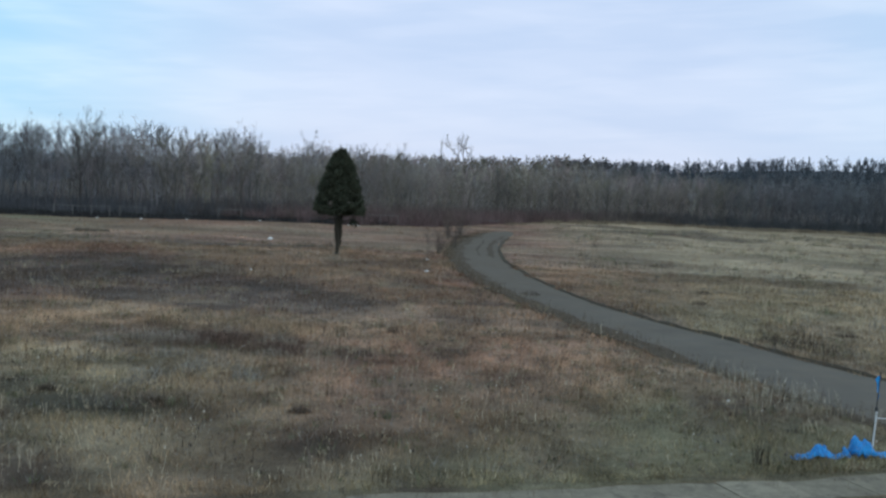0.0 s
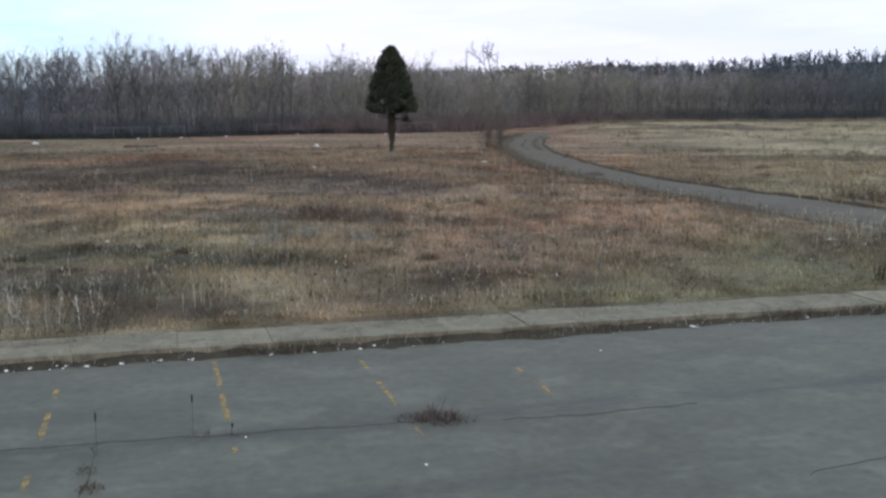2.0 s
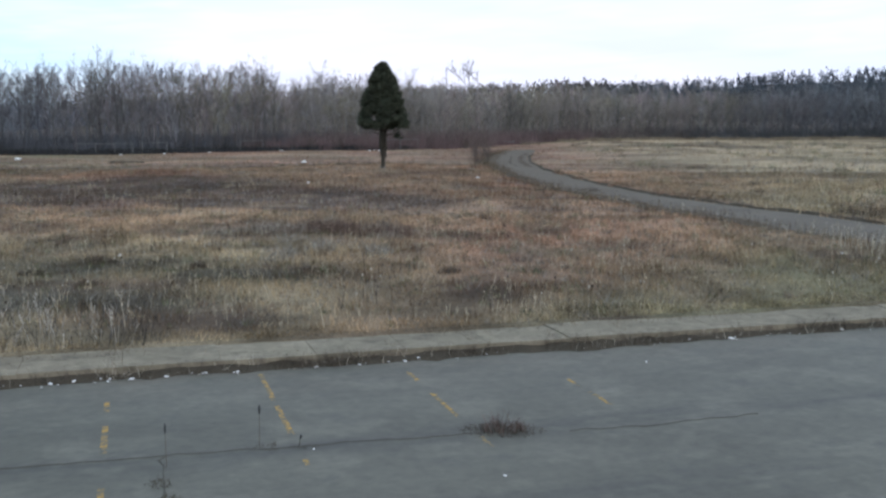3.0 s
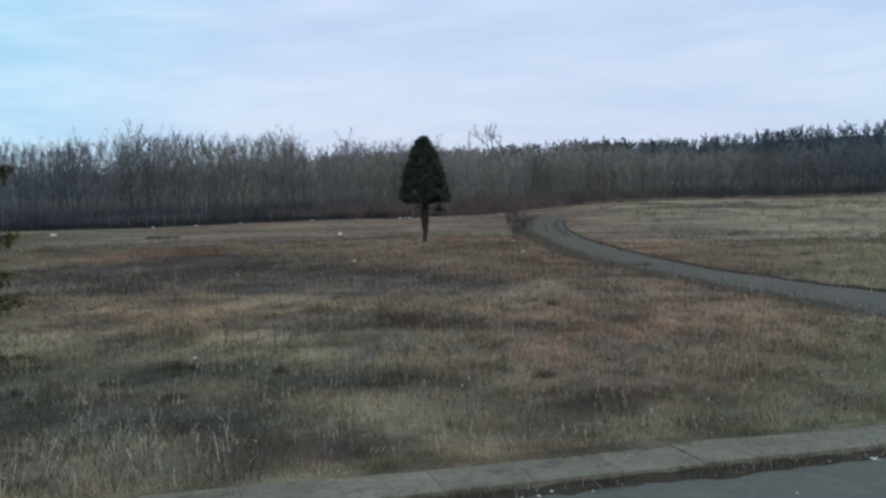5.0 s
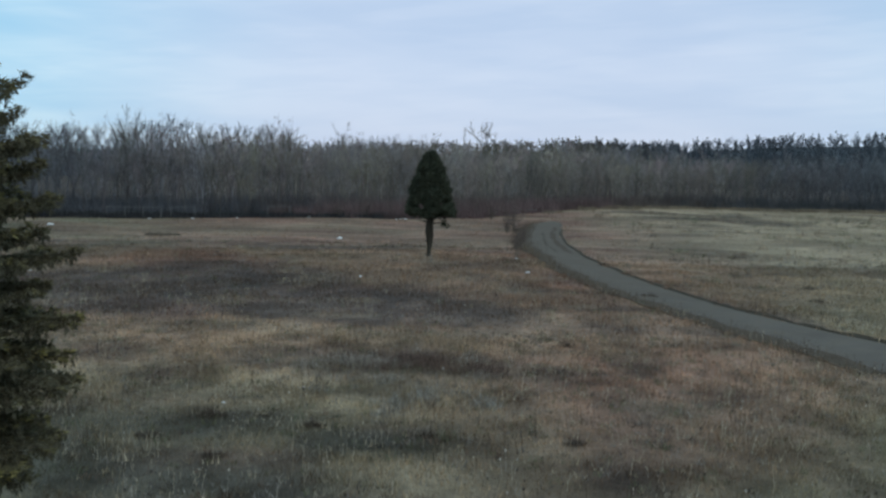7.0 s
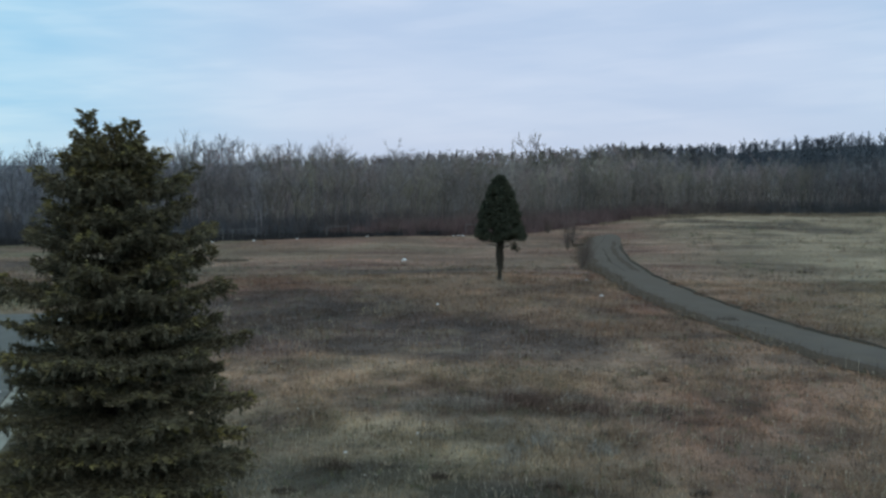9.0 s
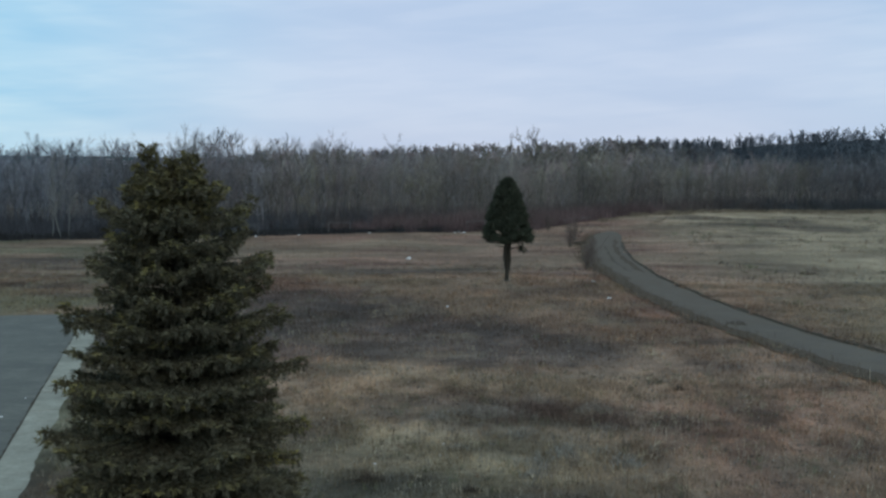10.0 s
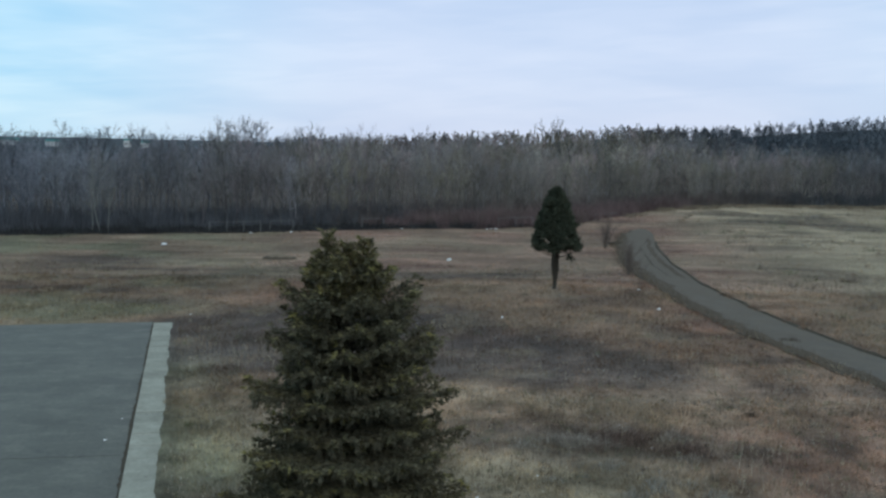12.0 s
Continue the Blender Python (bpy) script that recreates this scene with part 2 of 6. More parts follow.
class Mat:
    """A small builder for node materials."""

    def __init__(self, name, rough=0.9, spec=0.2, metal=0.0):
        self.m = bpy.data.materials.new(name)
        self.m.use_nodes = True
        self.t = self.m.node_tree
        self.b = self.t.nodes["Principled BSDF"]
        self.b.inputs["Roughness"].default_value = rough
        self.b.inputs["Specular IOR Level"].default_value = spec
        self.b.inputs["Metallic"].default_value = metal
        self.co = self.t.nodes.new("ShaderNodeTexCoord").outputs["Object"]

    def set(self, sock, v):
        if isinstance(v, (int, float)):
            sock.default_value = v
        elif isinstance(v, tuple):
            sock.default_value = (*v, 1) if len(v) == 3 and len(sock.default_value) == 4 else v
        else:
            self.t.links.new(v, sock)

    def noise(self, scale, detail=4.0, rough=0.55, stretch=(1, 1, 1), lo=0.0, hi=1.0):
        mp = self.t.nodes.new("ShaderNodeMapping")
        mp.inputs["Scale"].default_value = stretch
        self.t.links.new(self.co, mp.inputs[0])
        n = self.t.nodes.new("ShaderNodeTexNoise")
        n.inputs["Scale"].default_value, n.inputs["Detail"].default_value, n.inputs["Roughness"].default_value = scale, detail, rough
        self.t.links.new(mp.outputs[0], n.inputs["Vector"])
        r = self.t.nodes.new("ShaderNodeMapRange")
        r.inputs["From Min"].default_value, r.inputs["From Max"].default_value = lo, hi
        self.t.links.new(n.outputs[0], r.inputs["Value"])
        return r.outputs[0]

    def math(self, op, a, b):
        n = self.t.nodes.new("ShaderNodeMath")
        n.operation = op
        self.set(n.inputs[0], a), self.set(n.inputs[1], b)
        return n.outputs[0]

    def mix(self, f, a, b, blend="MIX"):
        n = self.t.nodes.new("ShaderNodeMix")
        n.data_type, n.blend_type = "RGBA", blend
        self.set(n.inputs[0], f), self.set(n.inputs[6], a), self.set(n.inputs[7], b)
        return n.outputs[2]

    def attr(self, name="Col"):
        n = self.t.nodes.new("ShaderNodeVertexColor")
        n.layer_name = name
        return n.outputs[0]

    def obj_random(self):
        return self.t.nodes.new("ShaderNodeObjectInfo").outputs["Random"]

    def standing(self, x0, x1):
        """0 to 1 by where the thing stands from west to east."""
        axes_ = self.t.nodes.new("ShaderNodeSeparateXYZ")
        self.t.links.new(self.t.nodes.new("ShaderNodeObjectInfo").outputs["Location"], axes_.inputs[0])
        r = self.t.nodes.new("ShaderNodeMapRange")
        r.inputs["From Min"].default_value, r.inputs["From Max"].default_value = x0, x1
        self.t.links.new(axes_.outputs[0], r.inputs["Value"])
        return r.outputs[0]

    def stands(self, scale, lo, hi):
        """Stands of one kind of tree, as patches over the plan."""
        n = self.t.nodes.new("ShaderNodeTexNoise")
        n.inputs["Scale"].default_value, n.inputs["Detail"].default_value = scale, 1.0
        self.t.links.new(self.t.nodes.new("ShaderNodeObjectInfo").outputs["Location"], n.inputs["Vector"])
        r = self.t.nodes.new("ShaderNodeMapRange")
        r.inputs["From Min"].default_value, r.inputs["From Max"].default_value = lo, hi
        self.t.links.new(n.outputs[0], r.inputs["Value"])
        return r.outputs[0]

    def island(self):
        return self.t.nodes.new("ShaderNodeNewGeometry").outputs["Random Per Island"]

    def color(self, v):
        self.set(self.b.inputs["Base Color"], v)
        return self

    def bump(self, height, strength=0.4, distance=0.02):
        n = self.t.nodes.new("ShaderNodeBump")
        n.inputs["Strength"].default_value, n.inputs["Distance"].default_value = strength, distance
        self.t.links.new(height, n.inputs["Height"])
        self.t.links.new(n.outputs[0], self.b.inputs["Normal"])
        return self


def grey(v):
    return (v, v, v, 1)


WALK_V = (19.68, 21.38)                  # the front pavement, in the lot's axes


# ---- materials ----
M = Mat("field_ground", 0.95, 0.1)
n1, n2 = M.noise(2.2, 8, 0.7, lo=0.25, hi=0.75), M.noise(14, 5, 0.65, lo=0.25, hi=0.75)
c = M.mix(1.0, M.attr(), M.mix(n1, grey(0.55), grey(1.25)), "MULTIPLY")
M.color(M.mix(1.0, c, M.mix(n2, grey(0.65), grey(1.3)), "MULTIPLY")).bump(n2, 0.8, 0.06)
MAT_GROUND = M.m

M = Mat("dry_plants", 0.9, 0.1)
M.color(M.mix(1.0, M.attr(), M.mix(M.island(), grey(0.6), grey(1.45)), "MULTIPLY"))
MAT_GRASS = M.m

M = Mat("weathered_asphalt", 0.70, 0.36)
turn = M.t.nodes.new("ShaderNodeMapping")
turn.inputs["Rotation"].default_value = (0, 0, -LOT)
M.t.links.new(M.co, turn.inputs[0])
M.co = turn.outputs[0]                   # the lot's own axes
axes = M.t.nodes.new("ShaderNodeSeparateXYZ")
M.t.links.new(M.co, axes.inputs[0])
n1, n2, n3 = M.noise(0.22, 5, 0.6, (1, 1.3, 1), 0.32, 0.68), M.noise(0.8, 6, 0.62, (0.85, 1.1, 1), 0.50, 0.72), M.noise(55, 3, 0.6)
n4 = M.noise(4.5, 6, 0.7, lo=0.3, hi=0.7)


def near_line(axis, at, wide):
    """1 on a line across the lot, falling to 0 at a distance."""
    d = M.math("ABSOLUTE", M.math("SUBTRACT", axes.outputs[axis], at), 0.0)
    return M.math("MAXIMUM", M.math("SUBTRACT", 1.0, M.math("DIVIDE", d, wide)), 0.0)


c = M.mix(n1, (.080, .075, .057), (.120, .113, .087))
c = M.mix(M.math("MULTIPLY", n2, 0.45), c, (.205, .190, .147))
c = M.mix(M.math("MULTIPLY", M.noise(0.9, 7, 0.7, (1, 1.3, 1), 0.56, 0.68), 0.5), c, (.064, .062, .054))
damp = M.math("MULTIPLY", near_line(1, 14.55, 0.75), M.noise(0.7, 5, 0.65, (0.6, 2.2, 1), 0.36, 0.62))
damp = M.math("MAXIMUM", damp, M.math("MULTIPLY", near_line(1, 11.6, 0.9), M.noise(0.55, 5, 0.65, (0.5, 2.4, 1), 0.46, 0.66)))
c = M.mix(M.math("MULTIPLY", damp, 0.75), c, (.050, .048, .042))
silt = M.math("MULTIPLY", near_line(1, WALK_V[0] - 0.2, 2.6), M.noise(0.9, 6, 0.65, (0.6, 1.4, 1), 0.40, 0.66))
c = M.mix(M.math("MULTIPLY", silt, 0.6), c, (.135, .112, .085))
c = M.mix(1.0, c, M.mix(n4, grey(0.80), grey(1.2)), "MULTIPLY")
M.color(M.mix(1.0, c, M.mix(n3, grey(0.75), grey(1.22)), "MULTIPLY")).bump(n3, 0.35, 0.008)
MAT_ASPHALT = M.m

M = Mat("gravelly_asphalt", 0.92, 0.15)
n1, n2, n3 = M.noise(0.25, 6, 0.6, (1, 1, 1), 0.3, 0.7), M.noise(2.0, 6, 0.7, (1, 1, 1), 0.45, 0.75), M.noise(35, 3, 0.6)
c = M.mix(n1, (.104, .088, .071), (.146, .125, .101))
c = M.mix(M.math("MULTIPLY", n2, 0.6), c, (.095, .080, .058))
c = M.mix(M.math("MULTIPLY", M.noise(0.5, 6, 0.7, lo=0.45, hi=0.68), 0.55), c, (.150, .120, .086))
# more and more mud towards the bend by the woods
along = M.t.nodes.new("ShaderNodeSeparateXYZ")
M.t.links.new(M.co, along.inputs[0])
mud = M.math("MULTIPLY", M.math("DIVIDE", M.math("SUBTRACT", along.outputs[1], 38.0), 60.0), M.noise(0.6, 6, 0.7, lo=0.22, hi=0.55))
c = M.mix(M.math("MINIMUM", M.math("MAXIMUM", mud, 0.0), 0.8), c, (.112, .086, .061))
M.color(M.mix(1.0, c, M.mix(n3, grey(0.72), grey(1.25)), "MULTIPLY")).bump(n3, 0.4, 0.01)
MAT_DRIVE = M.m

M = Mat("old_concrete", 0.88, 0.25)
n1, n2, n3 = M.noise(1.1, 6, 0.65, lo=0.35, hi=0.7), M.noise(5, 6, 0.7, lo=0.5, hi=0.75), M.noise(60, 3, 0.6)
c = M.mix(n1, (.245, .232, .178), (.335, .318, .25))
c = M.mix(M.math("MULTIPLY", n2, 0.6), c, (.115, .098, .070))
c = M.mix(1.0, c, M.mix(M.obj_random(), grey(0.86), grey(1.1)), "MULTIPLY")
M.color(M.mix(1.0, c, M.mix(n3, grey(0.85), grey(1.15)), "MULTIPLY")).bump(n3, 0.3, 0.008)
MAT_CONCRETE = M.m

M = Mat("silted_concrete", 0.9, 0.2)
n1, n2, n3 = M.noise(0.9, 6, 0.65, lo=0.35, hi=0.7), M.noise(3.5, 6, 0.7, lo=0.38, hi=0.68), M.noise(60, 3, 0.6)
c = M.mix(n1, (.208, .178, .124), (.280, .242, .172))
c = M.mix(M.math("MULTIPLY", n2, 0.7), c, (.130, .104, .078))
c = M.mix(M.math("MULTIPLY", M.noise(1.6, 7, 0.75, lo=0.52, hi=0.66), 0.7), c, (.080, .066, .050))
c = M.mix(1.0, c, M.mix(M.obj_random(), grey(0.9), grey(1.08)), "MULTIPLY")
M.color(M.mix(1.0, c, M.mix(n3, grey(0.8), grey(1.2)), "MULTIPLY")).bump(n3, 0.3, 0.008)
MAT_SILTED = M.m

M = Mat("gutter_dirt", 0.95, 0.1)
n1, n2 = M.noise(3, 6, 0.7, lo=0.3, hi=0.7), M.noise(25, 5, 0.7, lo=0.3, hi=0.7)
c = M.mix(n1, (.055, .045, .035), (.10, .082, .06))
M.color(M.mix(M.math("MULTIPLY", n2, 0.5), c, (.16, .13, .09))).bump(n2, 1.0, 0.04)
MAT_DIRT = M.m

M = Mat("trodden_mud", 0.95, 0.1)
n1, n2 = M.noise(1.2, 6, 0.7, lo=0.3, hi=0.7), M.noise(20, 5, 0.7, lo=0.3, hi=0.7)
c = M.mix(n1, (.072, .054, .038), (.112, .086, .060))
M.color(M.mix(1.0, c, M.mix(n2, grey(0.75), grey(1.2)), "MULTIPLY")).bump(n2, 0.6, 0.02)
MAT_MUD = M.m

M = Mat("faded_yellow_paint", 0.8, 0.25)
n1 = M.noise(5, 6, 0.75, lo=0.46, hi=0.62)
c = M.mix(n1, (.110, .106, .085), (.46, .26, .05))
M.color(c).bump(M.noise(55, 3, 0.6), 0.35, 0.008)
MAT_YELLOW = M.m

M = Mat("crack_filler", 0.95, 0.1)
M.color(M.mix(M.noise(9, 4, 0.6), (.064, .060, .050), (.105, .098, .078)))
MAT_CRACK = M.m

M = Mat("spruce_needles", 0.8, 0.12)
M.color(M.mix(1.0, M.attr(), M.mix(M.island(), grey(0.65), grey(1.4)), "MULTIPLY"))
MAT_NEEDLES = M.m

M = Mat("bark", 0.92, 0.15)
n1, n2 = M.noise(3, 5, 0.65, (1, 1, 0.25), 0.3, 0.7), M.noise(18, 4, 0.6, (1, 1, 0.3))
c = M.mix(n1, (.085, .070, .055), (.20, .175, .145))
M.color(M.mix(1.0, c, M.mix(n2, grey(0.7), grey(1.2)), "MULTIPLY")).bump(n2, 0.7, 0.03)
MAT_BARK = M.m

M = Mat("dark_bark", 0.92, 0.15)
n2 = M.noise(12, 4, 0.6, (1, 1, 0.3))
M.color(M.mix(n2, (.030, .026, .020), (.070, .060, .046))).bump(n2, 0.7, 0.03)
MAT_DARKBARK = M.m

M = Mat("wood_edge_bark", 0.92, 0.15)
n1 = M.noise(2.5, 5, 0.65, (1, 1, 0.25), 0.3, 0.7)
c = M.mix(M.obj_random(), (.105, .097, .090), (.150, .135, .115))
# bluer west and darker east: lens vignette put into the bark
c = M.mix(M.standing(-50, -95), c, (.086, .092, .104))
c = M.mix(M.standing(58, 105), c, (.074, .078, .088))
c = M.mix(1.0, c, M.mix(M.stands(0.13, 0.35, 0.65), grey(0.62), grey(1.35)), "MULTIPLY")
M.color(M.mix(1.0, c, M.mix(n1, grey(0.65), grey(1.2)), "MULTIPLY")).bump(n1, 0.6, 0.03)
MAT_TRUNK = M.m

M = Mat("bare_twigs", 0.92, 0.12)
rnd = M.obj_random()
c = M.mix(rnd, (.168, .162, .160), (.222, .198, .158))
c = M.mix(M.math("MULTIPLY", M.math("FRACT", M.math("MULTIPLY", rnd, 7.3), 0.0), 0.7), c, (.185, .142, .132))
c = M.mix(M.math("MULTIPLY", M.stands(0.05, 0.5, 0.62), 0.75), c, (.225, .202, .128))
# twigs take the same vignette in their colour, west and east
c = M.mix(M.math("MULTIPLY", M.standing(-50, -95), 0.85), c, (.108, .120, .142))
c = M.mix(M.math("MULTIPLY", M.standing(58, 105), 0.8), c, (.100, .104, .116))
c = M.mix(1.0, c, M.mix(M.stands(0.13, 0.35, 0.65), grey(0.74), grey(1.42)), "MULTIPLY")
M.color(M.mix(1.0, c, M.mix(M.island(), grey(0.8), grey(1.2)), "MULTIPLY"))
MAT_TWIGS = M.m

M = Mat("woods", 0.92, 0.12)
M.color(M.mix(1.0, M.attr(), M.mix(M.island(), grey(0.82), grey(1.2)), "MULTIPLY"))
MAT_WOODS = M.m

M = Mat("blue_tarpaulin", 0.45, 0.4)
n1 = M.noise(6, 4, 0.6, lo=0.3, hi=0.7)
M.color(M.mix(n1, (.005, .13, .38), (.015, .30, .68))).bump(M.noise(12, 4, 0.6), 0.5, 0.03)
MAT_TARP = M.m

M = Mat("white_painted_steel", 0.5, 0.4)
M.color(M.mix(M.noise(12, 4, 0.6, lo=0.4, hi=0.7), (.62, .62, .60), (.38, .35, .31)))
MAT_POLE = M.m
M = Mat("black_steel", 0.55, 0.4)
M.color(M.mix(M.noise(12, 4, 0.6), (.02, .02, .022), (.05, .048, .045)))
MAT_BLACK = M.m
M = Mat("weathered_litter", 0.7, 0.3)
M.color(M.mix(M.noise(14, 4, 0.6, lo=0.35, hi=0.7), (.82, .81, .78), (.58, .55, .49)))
MAT_LITTER = M.m
M = Mat("grey_rail_wood", 0.9, 0.2)
M.color(M.mix(M.noise(5, 4, 0.6, (1, 1, 0.3)), (.13, .13, .125), (.23, .225, .21)))
MAT_RAIL = M.m
M = Mat("pale_bark", 0.9, 0.15)
M.color(M.mix(M.noise(4, 4, 0.6, (1, 1, 0.3)), (.16, .158, .142), (.25, .245, .22)))
MAT_PALEBARK = M.m
M = Mat("galvanised_rail", 0.6, 0.4, 0.3)
M.color(M.mix(M.noise(3, 4, 0.6), (.16, .21, .22), (.24, .29, .29)))
MAT_GUARD = M.m
M = Mat("house_siding", 0.8, 0.3)
M.color(M.mix(M.noise(0.6, 3, 0.6), (.55, .54, .52), (.68, .67, .65)))
MAT_SIDING = M.m
M = Mat("green_roof", 0.8, 0.3)
M.color(M.mix(M.noise(0.6, 3, 0.6), (.04, .14, .13), (.07, .21, .19)))
MAT_ROOF = M.m
M = Mat("window_glass", 0.1, 0.5)
M.color(M.mix(M.noise(0.6, 2, 0.6), (.03, .035, .04), (.05, .06, .07)))
MAT_PANE = M.m

# ---- the drive's two edges, as x for a given y ----
DRIVE_Y = np.array((28, 32.4, 37.5, 42, 46, 50, 57, 64, 72, 83, 98, 118, 141, 164, 176), float)
DRIVE_L = np.array((17.0, 13.2, 11.4, 9.6, 8.3, 7.0, 5.0, 3.5, 1.7, -0.3, -1.4, -1.4, 0.2, 3.6, 7.6), float)
DRIVE_R = np.array((25.5, 23.0, 19.9, 17.4, 15.4, 13.9, 11.1, 9.1, 7.5, 5.8, 4.4, 4.5, 6.0, 8.9, 9.2), float)
WALK_U = (-17.80, -16.27)                # the side pavement
LOT_END = 78.2


def on_drive(x, y, grow=0.0):
    l, r = np.interp(y, DRIVE_Y, DRIVE_L), np.interp(y, DRIVE_Y, DRIVE_R)
    return (x > l - grow) & (x < r + grow) & (y > 26) & (y < 176)


def on_lot(x, y, grow=0.0):
    u, v = to_lot(x, y)
    return (v < WALK_V[1] + grow) | ((u < WALK_U[1] + grow) & (v < LOT_END + grow))


# ---- ground: one sheet to the horizon, sunk under the lot ----
def lines(*runs):
    out = []
    for a, b, n in runs:
        out += list(np.linspace(a, b, n, endpoint=False))
    return np.array(out + [runs[-1][1]])


us = lines((-3600, -900, 9), (-900, -250, 14), (-250, -90, 26), (-90, -17.12, 56), (-17.12, -17.0, 1), (-17.0, 45, 62), (45, 150, 46), (150, 420, 26), (420, 900, 16), (900, 3600, 9))
vs = lines((-3000, -200, 8), (-200, 20.28, 14), (20.28, 20.4, 1), (20.4, 79.0, 74), (79.0, 79.3, 1), (79.3, 170, 60), (170, 330, 48), (330, 900, 30), (900, 1800, 20), (1800, 4200, 8))
gu, gv = np.meshgrid(us, vs)
gx, gy = lot(gu, gv)
gz = ground_z(gx, gy)
hole = (gv < 20.35) | ((gu < -17.05) & (gv < LOT_END - 0.35))
gz = np.where(hole, -0.35, gz)
gz = np.where(on_drive(gx, gy, 0.3), gz - 0.07, gz)
nu, nv = len(us), len(vs)
idx = np.arange(nu * nv).reshape(nv, nu)
quads = np.stack([idx[:-1, :-1], idx[:-1, 1:], idx[1:, 1:], idx[1:, :-1]], -1).reshape(-1, 4)
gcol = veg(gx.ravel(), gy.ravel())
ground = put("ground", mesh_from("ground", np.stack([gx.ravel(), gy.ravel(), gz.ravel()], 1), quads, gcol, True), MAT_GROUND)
tagged(ground, "dry winter field of tan, brown and dull green grass", "field", kind="structure")


# ---- the parking lot ----
def slab(name, corners, top, bottom, material, parent=None, label="", bevel=0.0):
    bm = bmesh.new()
    lo = [bm.verts.new((x, y, bottom)) for x, y in corners]
    hi = [bm.verts.new((x, y, top)) for x, y in corners]
    bm.faces.new(hi), bm.faces.new(lo[::-1])
    n = len(corners)
    for i in range(n):
        bm.faces.new((lo[i], lo[(i + 1) % n], hi[(i + 1) % n], hi[i]))
    if bevel:
        bmesh.ops.bevel(bm, geom=[e for e in bm.edges if all(v.co.z > top - 1e-4 for v in e.verts)], offset=bevel, segments=2, affect="EDGES")
    bm.normal_update()
    return part(name, bm, material, parent, label)


corners = [lot(*q) for q in ((-90, -60), (75, -60), (75, WALK_V[0] + 0.01), (WALK_U[0] + 0.01, WALK_V[0] + 0.01), (WALK_U[0] + 0.01, LOT_END), (-90, LOT_END))]
tagged(slab("parking_lot", corners, 0.0, -0.3, MAT_ASPHALT), "old grey cracked asphalt parking lot with faded yellow stall lines", "parking lot", kind="structure")

# worn stall lines, 2.75 m apart
STALLS = ((-5.05, ((13.1, 13.8), (15.1, 16.5), (17.3, 17.9))), (-2.3, ((13.8, 14.05), (15.2, 16.9), (17.2, 19.1))),
          (0.45, ((13.8, 14.3), (15.4, 16.9), (17.8, 18.5))), (3.2, ((15.3, 16.2), (16.5, 17.1))))
for u0, runs in STALLS:
    for a, b in runs:
        w = 0.036 + 0.012 * rng.random()
        a2, b2 = a, b
        bm = bmesh.new()
        row = []
        for k in range(9):
            v = a2 + (b2 - a2) * k / 8
            j = 0.012 * (rng.random(2) - 0.5)
            row.append([bm.verts.new((*lot(u0 - w + j[0], v), 0.004)), bm.verts.new((*lot(u0 + w + j[1], v), 0.004))])
        for p, q in zip(row, row[1:]):
            bm.faces.new((p[0], p[1], q[1], q[0]))
        ob = part("stall_line", bm, MAT_YELLOW, None)
        tagged(ob, "short worn yellow stall line on the asphalt", "stall line", "stall lines", "structure")


def crack(points, width, seed):
    """A wandering dark crack, a thin raised seam of dirt."""
    r = np.random.default_rng(seed)
    bm = bmesh.new()
    prev = None
    for (u0, v0), (u1, v1) in zip(points, points[1:]):
        n = max(2, int(math.hypot(u1 - u0, v1 - v0) / 0.22))
        for k in range(n):
            f = k / n
            j = r.normal(0, 0.035, 2)
            w = width * (0.1 + 1.2 * r.random() ** 1.6)
            d = Vector((u1 - u0, v1 - v0)).normalized()
            c = Vector((u0 + (u1 - u0) * f + j[0], v0 + (v1 - v0) * f + j[1]))
            a, b, m = (c + Vector((-d.y, d.x)) * w), (c - Vector((-d.y, d.x)) * w), c
            now = [bm.verts.new((*lot(*a), 0.003)), bm.verts.new((*lot(*m), 0.012)), bm.verts.new((*lot(*b), 0.003))]
            if prev:
                bm.faces.new((prev[0], prev[1], now[1], now[0])), bm.faces.new((prev[1], prev[2], now[2], now[1]))
            prev = now
    bm.normal_update()
    ob = part("asphalt_crack", bm, MAT_CRACK, None)
    return tagged(ob, "dark crack in the asphalt filled with dirt", "crack", "asphalt cracks", "structure")


crack(((-12, 15.3), (-8, 14.9), (-4.2, 14.75), (0, 14.5), (1.5, 14.4)), 0.008, 1)
crack(((1.9, 14.2), (3.2, 14.05), (4.4, 14.15), (5.6, 14.1)), 0.004, 5)
crack(((-4.2, 14.75), (-4.3, 12.5), (-4.15, 10.0), (-4.4, 5.0)), 0.024, 2)
crack(((5.0, 10.9), (8.0, 11.3), (11, 11.0)), 0.012, 3)
crack(((-30, 44), (-24, 45), (-17.9, 44.6)), 0.025, 4)

